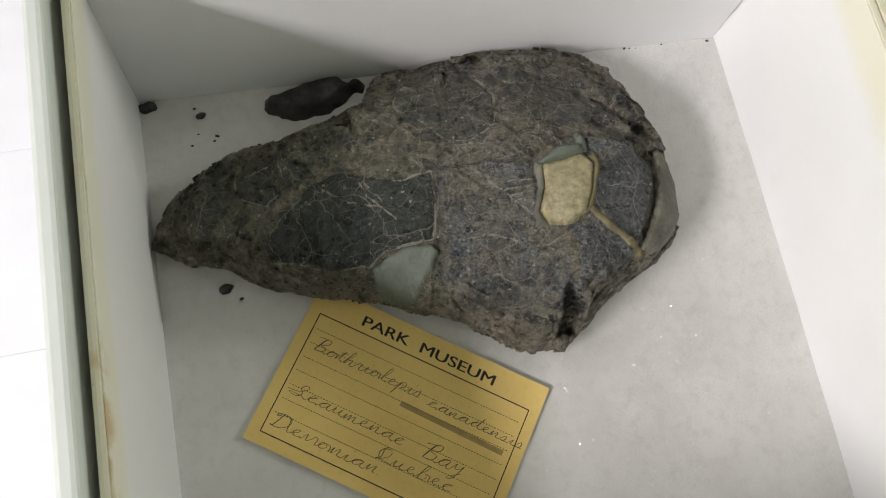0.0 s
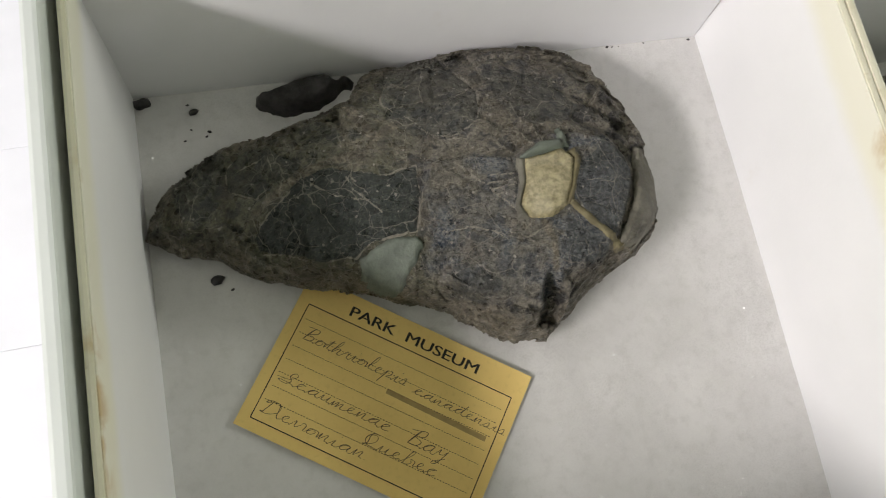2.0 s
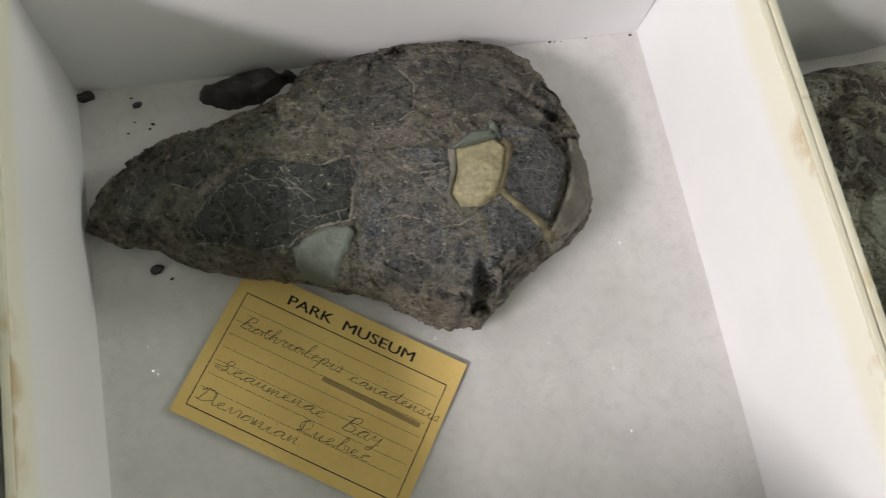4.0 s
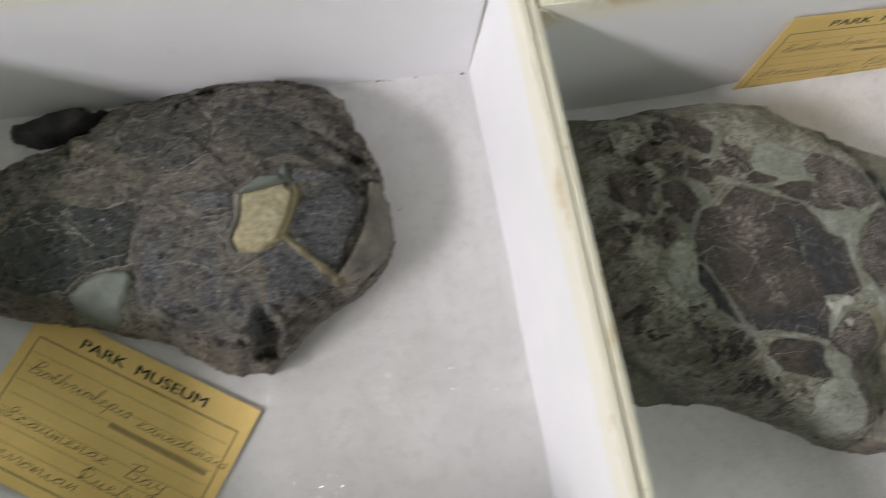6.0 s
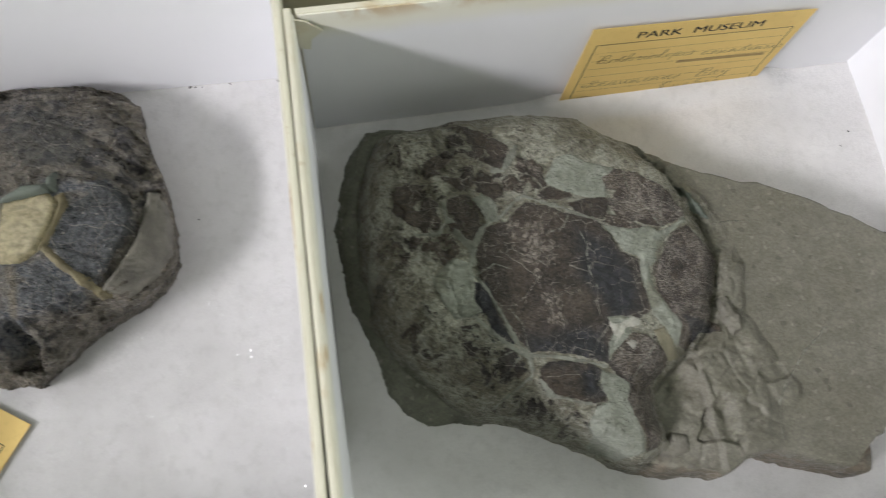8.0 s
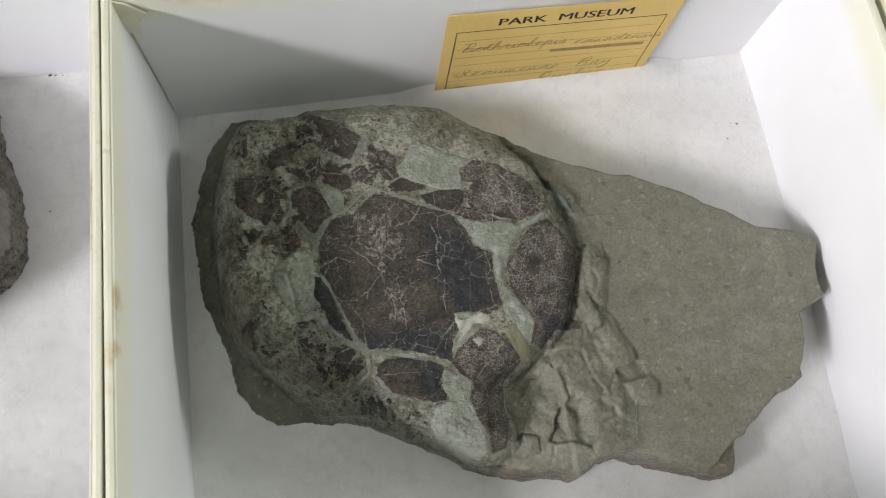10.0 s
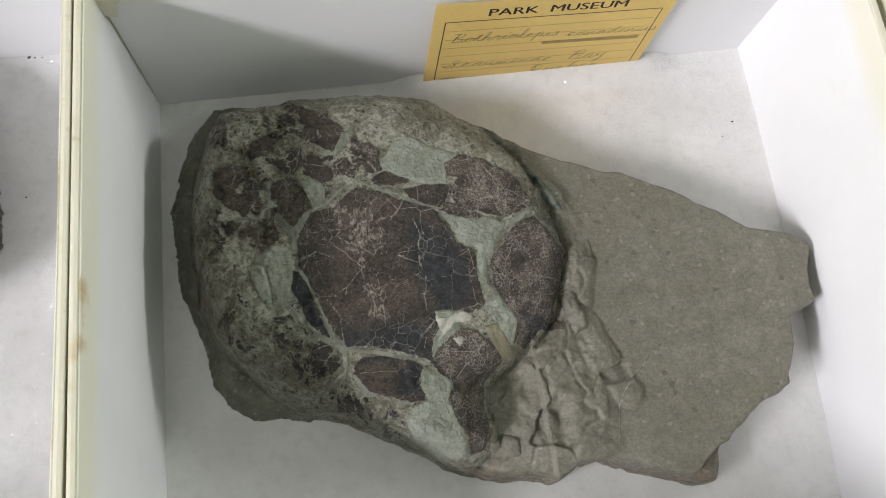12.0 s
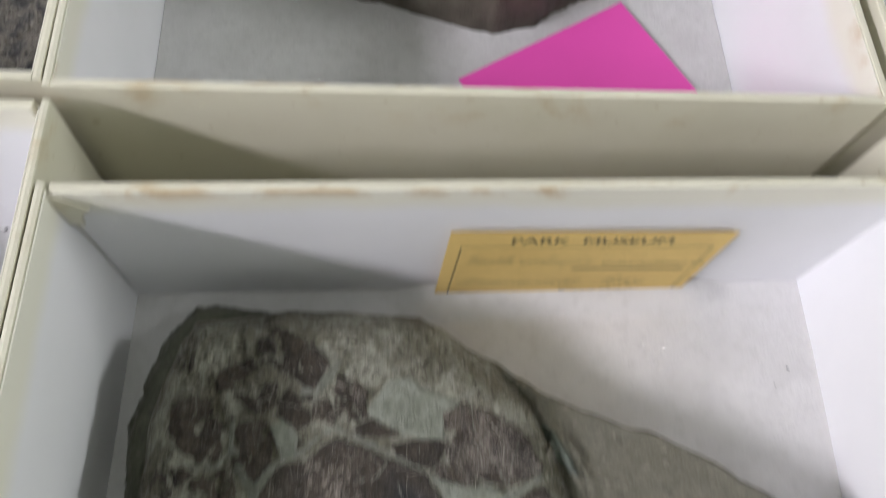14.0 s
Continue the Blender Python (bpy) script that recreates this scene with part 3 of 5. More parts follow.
def foam_pad(x0, x1, yf, yb, at=(0, 0), turn=0.0, bow_right=None, bow_left=None, seed=3, swell=None, material=FOAM):
    """A thick foam sheet with a lumpy top and softly rounded edges."""
    br = bow_right or (lambda s: 0.0)
    nx, ny = int((x1 - x0) / 2.0), int((yb - yf) / 2.0)
    u, v = np.meshgrid(np.linspace(0, 1, nx), np.linspace(0, 1, ny), indexing="ij")
    y = yb + (yf - yb) * v
    right = x1 + np.vectorize(br)(v)
    left = x0 + np.vectorize(bow_left or (lambda s: 0.0))(v)
    x = left + (right - left) * u
    edge = np.minimum(np.minimum(x - left, right - x), np.minimum(y - yf, yb - y))
    z = 0.45 * fbm(x, y, 30, seed, 3) + 0.35 * fbm(x, y, 5, seed + 5, 2) + 0.25 * (1 - np.clip(edge / 2.5, 0, 1)) ** 2
    if swell:
        # the sheet's back edge rides up the wall
        z = z + swell[2] * ramp(x, swell[0] - 14, swell[0]) * ramp(-x, -swell[1] - 14, -swell[1]) * (1 - ramp(yb - y, 2.5, 11))
    bm = bmesh.new()
    grid = [[bm.verts.new((x[i, j] * MM, y[i, j] * MM, z[i, j] * MM)) for j in range(ny)] for i in range(nx)]
    for i in range(nx - 1):
        for j in range(ny - 1):
            bm.faces.new((grid[i][j], grid[i][j + 1], grid[i + 1][j + 1], grid[i + 1][j]))
    rim = [e for e in bm.edges if e.is_boundary]
    low = bmesh.ops.extrude_edge_only(bm, edges=rim)["geom"]
    for w in low:
        if isinstance(w, bmesh.types.BMVert):
            w.co.z = -15.6 * MM
    bmesh.ops.contextual_create(bm, geom=[e for e in bm.edges if e.is_boundary])
    bmesh.ops.recalc_face_normals(bm, faces=bm.faces[:])
    ob = part("foam_pad", bm, material, None, smooth=True)
    ob.data.set_sharp_from_angle(angle=radians(40))
    ob.matrix_world = pose(at[0] * MM, at[1] * MM, 0, 0, 0, turn)
    return tagged(ob, "thick white polyethylene foam sheet lining the box", "foam pad", "foam pads")


def inward(amount, power=2.0, end=0.95):
    return lambda s: -amount * min(s / end, 1.0) ** power


# box with the purple-black fossil, turned a little
B1 = dict(at=(-6.4, 20.4), turn=-1.6)
specimen_box("open cream cardboard box lined in white, with a stained rim", -187.6, 0, -175, 0, lean=(-3.6, 1.6, 0, 0), bow_left=lambda s: 4.2 * s, bow_right=inward(2.4, 2.0), **B1)
foam_pad(-187.1, -0.15, -174.4, -0.5, bow_left=lambda s: 4.2 * s, bow_right=inward(2.4, 2.0), seed=3, **B1)
# box with the brown fossil on a grey slab
brown_box = specimen_box("open cream cardboard box lined in white, with a dog-eared corner", 0, 198.5, -170, 0, lean=(1.0, -1.5, 0, 0), bow_right=inward(11.0, 1.5), bow_left=lambda s: -5.5 * min(s / 0.80, 1.0))
foam_pad(-0.7, 198.0, -169.4, -0.5, bow_right=inward(11.0, 1.5), bow_left=lambda s: -5.5 * min(s / 0.80, 1.0), seed=9, swell=(84, 162, 3.4), material=LIGHTER_FOAM)
def dog_ear():
    bm = bmesh.new()
    ring = [(-0.6, 62.2), (2.2, 61.0), (6.2, 56.5), (3.2, 53.0), (2.6, 48.5), (-0.4, 49.5)]
    front = [bm.verts.new((x * MM, -1.35 * MM - 0.00002 * x, z * MM)) for x, z in ring]
    back = [bm.verts.new((x * MM, -0.75 * MM, z * MM)) for x, z in ring]
    bm.faces.new(front)
    bm.faces.new(back[::-1])
    for i in range(len(ring)):
        k = (i + 1) % len(ring)
        bm.faces.new((front[i], back[i], back[k], front[k]))
    bmesh.ops.recalc_face_normals(bm, faces=bm.faces[:])
    part("paper_flap", bm, PAPER, brown_box, "folded cream paper corner")


dog_ear()
# boxes farther in and beside
specimen_box("open cream cardboard box with a pink note inside", 0.5, 196, 2, 200, at=(-4, 25.7), turn=-1.0)
foam_pad(1.1, 195.4, 2.6, 199, at=(-4, 25.7), turn=-1.0, seed=14)
specimen_box("open cream cardboard box behind, holding a dark stone", -187, -2.5, 2, 200, at=(-5.2, 27.5), turn=-1.6)
foam_pad(-186.4, -3.1, 2.6, 199, at=(-5.2, 27.5), turn=-1.6, seed=16)
specimen_box("open cream cardboard box beside, in shade", 3.8, 195, -172, 20, at=(200, 0))
foam_pad(4.7, 194, -171, 19, at=(200, 0), seed=19)
specimen_box("open cream cardboard box in the far row", 4.5, 195, 27, 225, at=(196, 0), turn=-0.6)
foam_pad(5.4, 194, 28, 224, at=(196, 0), turn=-0.6, seed=21)


# ---- the purple-black fossil ----
OUT1 = [(-193.6, -23.8), (-190.2, -16.3), (-186.8, -10.8), (-178.3, -5.3), (-168.1, 0.1), (-153.3, -0.5), (-142.9, 2.9), (-128.7, 7.6), (-123.3, 17.6), (-117.5, 20.1),
        (-108.9, 19.0), (-97.2, 22.9), (-79, 21.8), (-61.9, 18.1), (-56, 13.1), (-52.3, 8.5), (-50.4, -6.3), (-46.4, -18.8), (-44.6, -24.8), (-43.6, -34.3), (-44, -42.4),
        (-47.8, -49.0), (-55.8, -55.3), (-65.6, -59), (-75.5, -65.3), (-81.6, -70.3), (-86, -73), (-95.3, -72.1), (-102.7, -67.7), (-113, -60.6), (-126.7, -53.7), (-145.3, -47.6),
        (-160.8, -42.9), (-169.5, -36.2), (-176.7, -31.7), (-185.5, -28.7)]
FRONT1 = ([-190, -169, -160, -145, -127, -113, -103, -95, -86, -75, -66, -56, -48], [-26, -36, -43, -47.6, -53.7, -60.6, -67.7, -72, -73, -65, -59, -55, -49])
DARK1 = [[(-161, -31.5), (-156, -25.5), (-146.5, -18.5), (-138, -17), (-130, -20.5), (-123.5, -22.5), (-115, -21.5), (-115.5, -30.5), (-118, -40.5), (-123.5, -39.5), (-131, -40.5), (-135.5, -44), (-144.5, -42.5), (-154, -38), (-160.5, -35)],
    [(-120, 3.5), (-114.5, 18.5), (-103, 24.5), (-95.5, 9), (-92, 1), (-93, -10), (-103, -14), (-113.5, -11.5), (-119.5, -4.5)],
    [(-166.5, -9), (-159.5, -4), (-153.5, -7), (-147.5, -12.5), (-146, -17), (-155, -17.5), (-159.5, -21), (-166.5, -16.5)]]
DARK1B = [[(-184, -4.5), (-174.5, 1), (-166.5, -4), (-168.5, -16), (-172.5, -23), (-180, -22), (-183, -16)],
    [(-139, -3.5), (-133.5, -4), (-132.5, -10), (-136.5, -9.5)],
    [(-70.5, -30.1), (-60.8, -22.1), (-54.3, -25.8), (-53.3, -34.4), (-57.6, -44.1), (-65.7, -51.7), (-69.1, -46.8), (-74.7, -38.2)],
    [(-77.6, -42.7), (-72.3, -48.2), (-67.2, -53.9), (-72.2, -57), (-78.9, -56.9), (-81.3, -51.4)],
    [(-89, 9), (-77.5, 8), (-67, 1.5), (-64, -11), (-70.5, -15), (-79.5, -15.5), (-85, -10), (-88, -1.5)],
    [(-110, -50), (-103, -53), (-98, -58), (-104, -62), (-112, -57)]]
BANDS1 = [[(-160, -25), (-153, -20.5), (-146.5, -17.5), (-137.5, -15), (-129, -15)],
    [(-136, 10.5), (-128.5, -1), (-125, -10.5), (-117, -6.5)],
    [(-84.5, -45), (-83, -50), (-84, -57)]]
VEINS1 = [[(-146.5, -18), (-139.5, -25), (-131.5, -28.5)],
    [(-126.5, -33), (-133, -25.5), (-134.5, -21)],
    [(-121, 2), (-113, -6), (-107.5, -15), (-99, -16)],
    [(-99.5, 22), (-95.5, 11), (-91, 1), (-94, -10)],
    [(-160, -36.5), (-154, -38.5), (-145.5, -42.5)],
    [(-163.5, -11), (-154.5, -9), (-154, -14)],
    [(-101, -27), (-95, -34), (-90, -41), (-87, -44)],
    [(-95, -45), (-90, -48), (-84, -46), (-79, -50)],
    [(-100, -22), (-101, -28), (-97, -31)],
    [(-112, -42), (-103, -42), (-97, -45), (-94, -50)]]
# fine ribs beside the yellow bone
RIBS1 = [[(-96, -28.6), (-89.5, -29.4)], [(-97, -30.6), (-90, -31.2)], [(-96, -32.4), (-90, -32.8)], [(-95, -34.2), (-90.5, -34.4)], [(-84, -17), (-82, -22)], [(-80, -16), (-79, -21)]]
PATCH1 = [(-134.2, -44.4), (-129.9, -41.5), (-124.3, -40.4), (-118.3, -41), (-117.3, -43.6), (-119.6, -47.7), (-122.5, -51.3), (-124.6, -53.4), (-131.7, -51.5), (-134.4, -47.8)]
BLUE1 = [(-112.1, -21.3), (-99.5, -21), (-88, -24), (-76, -18), (-60, -22), (-54, -32), (-60, -47), (-68, -55), (-80, -58), (-88, -66), (-102, -62), (-116, -50.1), (-116.2, -37.9)]


def height1(x, y, d):
    top = np.interp(x, [-192, -180, -160, -146, -131, -113, -90, -75, -62, -45], [9, 13, 18.5, 23, 25, 25.5, 27.5, 27.5, 25.5, 20.5])
    top = top - 0.0085 * np.maximum(y + 26, 0) ** 2
    near = y - np.interp(x, *FRONT1)
    top = top - np.interp(x, [-170, -150, -125, -90, -75, -60], [2, 3, 8, 9, 5, 4]) * (1 - np.clip(near / 20, 0, 1)) ** 1.3
    cliff = np.interp(x, [-190, -160, -125, -95, -70, -50], [0.75, 0.6, 0.35, 0.30, 0.5, 0.8])
    cliff = np.where(near > 25, np.maximum(cliff, 0.95), cliff)
    side = cliff + (1 - cliff) * (1 - (1 - np.clip(d / np.interp(x, [-190, -120, -70, -40], [5, 6, 6, 7]), 0, 1)) ** 1.7)
    z = top * side
    z = z + ramp(d, 0.3, 4) * (2.6 * fbm(x, y, 22, 2, 4) + 1.2 * fbm(x, y, 5, 6, 5, 0.65) - 1.6 * np.abs(fbm(x, y, 11, 92, 5, 0.62)) + 0.3)
    gap, tag = shards(x, y, 15.0, 6)
    edge = (1 - ramp(d, 5, 13)) * (1 - ramp(inside(x, y, PATCH1), -2.5, 0.5))
    z = z + ramp(d, 1, 6) * ((tag - 0.5) * (0.9 + 2.2 * edge) - 0.25 * (1 - ramp(gap, 0.2, 1.6)))
    # small angular flakes broken off along the margin
    gap, tag = shards(x, y, 6.0, 17)
    z = z + edge * ramp(d, 0, 1) * (tag - 0.45) * 2.0
    # bedding ledges where the side is steep
    ledge = (z / 3.1 + 1.4 * fbm(x, y, 25, 8, 2)) % 1.0
    z = z + edge * 1.0 * (ramp(ledge, 0.55, 0.8) - 0.5)
    # plate edges and the step down to the tail
    z = z - 0.5 * (1 - ramp(np.abs(field(x, y, DARK1) + 2.0 * fbm(x, y, 9, 50, 5, 0.65)), 0, 0.9))
    z = z + 1.5 * ramp(inside(x, y, BLUE1) + 2.5 * fbm(x, y, 8, 33), -0.8, 0.8)
    z = z + 0.5 * ramp(0.8 - reach(x, y, RIBS1), -0.2, 0.5)
    # the groove inside the right lip, a second one beyond it, and the notch at the near edge
    ring = along(x, y, [(-66, -14), (-57, -20), (-51.5, -29), (-54, -40), (-61, -49)])
    z = z - 1.3 * (1 - ramp(np.abs(ring + 2.0 * fbm(x, y, 9, 40, 5, 0.6)), 0, 2.4))
    ring = along(x, y, [(-78, 8), (-66, -2), (-57, -12), (-50, -20)])
    z = z - 0.8 * (1 - ramp(np.abs(ring + 3.0 * fbm(x, y, 9, 40, 5, 0.6)), 0, 2.6))
    z = z - 8.0 * ramp(inside(x, y, [(-86.5, -57.5), (-84, -58), (-80.5, -64), (-83, -70), (-90, -70), (-88.4, -63)]) + 1.2 * fbm(x, y, 5, 44), -0.3, 2.2) * ramp(d, 0, 1.5)
    return np.maximum(z, 0.4)


def masks1(x, y, d, z):
    """Dark plates as a distance about 0.5, blue-grey bone, brown-grey bare matrix, and pale veins as a distance."""
    w = 4.0 * fbm(x, y, 9, 50, 5, 0.65)
    f = fbm(x, y, 2.5, 54, 3, 0.6)
    plate = np.maximum(field(x, y, DARK1) + 0.5 * w + 0.8 * f, field(x, y, DARK1B) + 0.9 * w + 1.2 * f - 0.4)
    blue = ramp(inside(x, y, BLUE1) + 1.6 * w, -1.0, 1.5)
    blue = blue * (0.35 + 0.65 * ramp(fbm(x, y, 14, 57, 5, 0.65), -0.09, 0.02))
    rim = (1 - ramp(d + 1.4 * w, 1.5, 5.5)) * 0.8
    seam = 1 - ramp(reach(x, y, BANDS1) + 0.7 * w, 0.8, 1.8)
    lip = ramp(inside(x, y, [(-52, -30), (-54, -39), (-60, -48), (-65, -53), (-58, -57), (-40, -44), (-41, -24), (-48.7, -25.4)]) + 0.8 * w, -0.5, 1.0)
    scraps = 0.55 * ramp(fbm(x, y, 13, 81, 5, 0.65), 0.08, 0.13)
    return 0.5 + plate / 8, blue, np.clip(np.maximum(np.maximum(rim, seam), np.maximum(lip, scraps)), 0, 1)


def veins1(x, y, d):
    """Pale veins as a distance, the olive tail, the blackest plates."""
    f = fbm(x, y, 2.5, 58, 3, 0.6)
    vein = np.maximum(0.2 + 0.35 * f - reach(x + 2 * fbm(x, y, 8, 59, 3), y + 1.0 * f, VEINS1), 0.22 + 0.2 * f - reach(x, y, RIBS1))
    edge = 0.25 + 0.5 * f - np.abs(field(x, y, DARK1) + 2.0 * fbm(x, y, 9, 50, 5, 0.65) + 0.8 * f) - 3.0 * np.maximum(fbm(x, y, 12, 62, 3) + 0.02, 0)
    return 0.5 + np.maximum(vein, edge) / 8, ramp(-112 - x + 18 * fbm(x, y, 15, 63, 4), -4, 8), ramp(field(x, y, DARK1[:1] + DARK1B[2:4]), -2, 0)


def patch_relief(name, outline, surface, lift, step, bulge=1.0, seed=60, ragged=1.4, rim=0.0, even=0.0):
    """A thin raised piece that lies on the stone's own surface `over`."""
    def over(x, y):
        if not even:
            return surface(x, y)
        return sum(surface(x + even * a, y + even * b) for a, b in ((0, 0), (1, 0), (-1, 0), (0, 1), (0, -1), (0.5, 0.5), (-0.5, 0.5), (0.5, -0.5), (-0.5, -0.5))) / 9

    def h(x, y, d):
        return over(x, y) + rim * ramp(d, 0.1, 0.8) * (1 - ramp(d, 1.0, 2.6)) + lift * (1 - (1 - np.clip(d / 1.6, 0, 1)) ** 2) + bulge * fbm(x, y, 6, seed, 3)
    p = np.array(outline, float)
    xs = np.arange(p[:, 0].min() - 2, p[:, 0].max() + 2, step)
    ys = np.arange(p[:, 1].min() - 2, p[:, 1].max() + 2, step)
    x, y = np.meshgrid(xs, ys, indexing="ij")
    d = inside(x, y, outline) + ragged * fbm(x, y, 5, seed + 4, 4, 0.65)
    zt = np.where(d > 0, h(x, y, np.maximum(d, 0)), over(x, y) - 0.5)
    cell = np.maximum(np.maximum(d[:-1, :-1], d[1:, :-1]), np.maximum(d[:-1, 1:], d[1:, 1:])) > 0
    idx = np.arange(x.size).reshape(x.shape)
    q = np.stack([idx[:-1, :-1], idx[1:, :-1], idx[1:, 1:], idx[:-1, 1:]], -1)[cell]
    n = x.size
    top = np.stack([x.ravel(), y.ravel(), zt.ravel()], 1) * MM
    low = np.stack([x.ravel(), y.ravel(), over(x, y).ravel() - 1.6], 1) * MM
    me = bpy.data.meshes.new(name)
    me.from_pydata(np.vstack([top, low]).tolist(), [], q.tolist() + (q[:, ::-1] + n).tolist())
    bm = bmesh.new()
    bm.from_mesh(me)
    bmesh.ops.delete(bm, geom=[v for v in bm.verts if not v.link_faces], context="VERTS")
    bm.to_mesh(me)
    bm.free()
    return me


def surface1(x, y):
    d = inside(x, y, OUT1) + 4.0 * fbm(x, y, 9, 11, 5, 0.62)
    return height1(x, y, np.maximum(d, 0))


fossil = mesh_part("fossil_stone", relief_mesh("fossil_stone", OUT1, 0.42, height1, masks1, rough=4.0, extra=veins1, worn=0, undercut=2.5), PURPLE, None, smooth=True)
tagged(fossil, "dark purple-grey fossil-bearing stone with bluish bone and pale veins", "fossil")
for name, outline, lift, bulge, seed, ragged, even, material, label in (
        ("yellow_bone", [(-85.7, -25.4), (-80.2, -25.1), (-74.1, -23.9), (-71, -27.9), (-73.8, -35), (-77.1, -41.1), (-81.9, -43.8), (-88.5, -43), (-90, -38.8), (-86.9, -32.7)], 1.8, 1.5, 60, 0.8, 3.0, YELLOW_BONE, "shiny yellowish crystalline bone piece"),
        ("bone_rim", [(-87.6, -24.5), (-85.2, -25.6), (-86.4, -32.7), (-89.4, -38.8), (-88, -43), (-91.5, -42.5), (-91, -38), (-88.4, -32)], 1.2, 0.7, 62, 1.2, 2.0, LIP_STONE, "grey-beige rim of the bone piece"),
        ("bone_rim", [(-73, -25), (-70.3, -24.5), (-69.4, -28), (-72.6, -36), (-75.5, -40.5), (-77.4, -41), (-74.6, -35), (-71.8, -28)], 1.3, 0.7, 63, 1.3, 2.0, OCHRE_STONE, "ochre rim of the bone piece"),
        ("pale_patch", PATCH1, 1.7, 0.5, 70, 1.8, 3.0, PALE_STONE, "smooth pale green stone patch"),
        ("ochre_ridge", [(-76.9, -40.3), (-71.3, -47.5), (-63.8, -55), (-60.5, -53.7), (-68.3, -46.9), (-74.9, -39)], 0.8, 0.9, 77, 1.6, 0.0, OCHRE_STONE, "narrow ochre mineral ridge"),
        ("pale_spur", [(-75.2, -24), (-74, -17.5), (-72.2, -16.5), (-71.6, -24)], 1.8, 0.5, 80, 0.8, 0.0, PALE_STONE, "pale spur of stone"),
        ("pale_patch", [(-87, -25), (-80.5, -21.5), (-74, -21.5), (-73.2, -24.5), (-80, -25.6), (-85.4, -26)], 2.6, 0.6, 84, 1.0, 2.0, PALE_STONE, "grey-green stone at the bone's head"),
        ("grey_lip", [(-49.5, -24.5), (-46.4, -24.5), (-44.6, -34.5), (-45.4, -43), (-50, -49.3), (-57.3, -54), (-63.5, -53.4), (-58.1, -46.2), (-53.4, -38), (-51.2, -30.4)], 1.6, 1.2, 88, 1.6, 3.0, LIP_STONE, "smooth grey-beige stone lip round the margin")):
    mesh_part(name, patch_relief(name, outline, surface1, lift, 0.36, bulge, seed, ragged, 0.0, even), material, fossil, label, True)


# ---- the brown fossil on its slab ----
OUT2 = [(1.9, -50), (1.8, -37.6), (4.7, -25.2), (8.4, -15.8), (11.5, -10.5), (16.9, -4.5), (22.9, -4.5), (39, -6.5), (55, -6.5), (80, -10.5), (96, -22.5), (112, -34.5), (127, -41.2), (138.3, -45.6), (154.3, -53.8), (168, -63.8), (174, -68.1), (189, -73.1), (193, -77.1), (189.5, -85.5), (189, -95.5), (178.5, -99.2),
        (177.4, -107.3), (173, -114.8), (173.2, -118.2), (167.7, -121.1), (160.5, -122.7), (152, -129), (149.2, -135.8), (146.6, -140.7), (143.2, -140.7), (132.2, -137), (116.1, -130.6), (108, -130),
        (101, -133.5), (87, -130.5), (72, -125), (58.5, -115), (46.5, -108.5), (35.7, -105.3), (26.7, -102.5), (20.6, -102.3), (14.7, -98.8), (9.8, -92), (9.5, -86), (8.2, -79), (3.4, -66)]
DOME2 = [(112, -50), (115, -70), (108, -90), (99, -97), (86, -106), (86, -121), (76, -126.5), (60.5, -119.4), (49, -113), (40.6, -107.2), (33.5, -102.7), (25, -95.4), (18, -87.8), (12.8, -80.5), (9.4, -69), (8, -55.7), (8.3, -40.4), (11.8, -25), (19.3, -12.3), (29, -10.7), (42, -9.5), (62, -9.5), (82, -14.5), (98, -27), (106, -38)]
CORE2 = [(39.5, -57.5), (44, -52.5), (50, -52), (56.5, -47), (63, -49), (70, -52.5), (77.5, -55.5), (80, -59.5), (82.5, -65.5), (87, -68), (86.5, -75.5), (87, -84), (82.5, -86), (77, -86), (72.5, -91), (70, -96.5), (63.5, -94), (56, -91.5), (49, -90), (45.5, -85.5), (43.5, -79.5), (41, -71.5), (39, -66.5)]
TOP2 = [[(61.5, -45), (65.5, -43), (68, -45), (72, -45), (72, -47.5), (67, -47.5), (62, -46.5)],
    [(69.5, -49), (76.5, -48), (82.5, -49), (82, -52), (79, -55.5), (75.5, -54), (71, -51.5)]]
PALE_PLATES2 = [[(83, -41), (87.5, -39.5), (94.5, -41.5), (102, -46.5), (106.5, -54.5), (106, -56.5), (97, -59.5), (93, -58.5), (87, -56), (83, -53), (82.5, -50), (86.5, -46.5), (82.5, -45.5)],
    [(83, -54), (89, -57), (91.5, -59), (87, -60), (82.5, -58.5), (79.5, -56), (81, -53.5)],
    [(96, -66), (101, -61.5), (106, -59.5), (110, -64.5), (114.5, -71), (112, -78.5), (110.5, -81), (107.5, -86.5), (110, -92.5), (102, -92), (97.5, -96), (93.5, -94.5), (95.5, -90), (92.5, -83.5), (90.5, -78.5), (91, -72), (93, -70)],
    [(72.5, -93.5), (79, -88.5), (84, -90.5), (89, -96), (90, -99), (85, -103.5), (83.5, -110), (84.5, -118), (80.5, -121.5), (77.5, -122), (77, -118), (72.5, -108), (74, -103.5), (71.5, -99.5), (70, -97)]]
LOW2 = [[(50.5, -95), (53, -93.5), (59.5, -94), (66, -96.5), (68, -98.5), (65.5, -102), (68, -104.5), (67, -107), (62, -106.5), (54.5, -103), (51, -101), (49.5, -98)],
    [(37, -70.5), (39, -68.5), (41, -72), (42, -77), (44, -83.5), (45, -87), (42, -86), (39.5, -83), (39, -77.5), (36.5, -73.5)]]
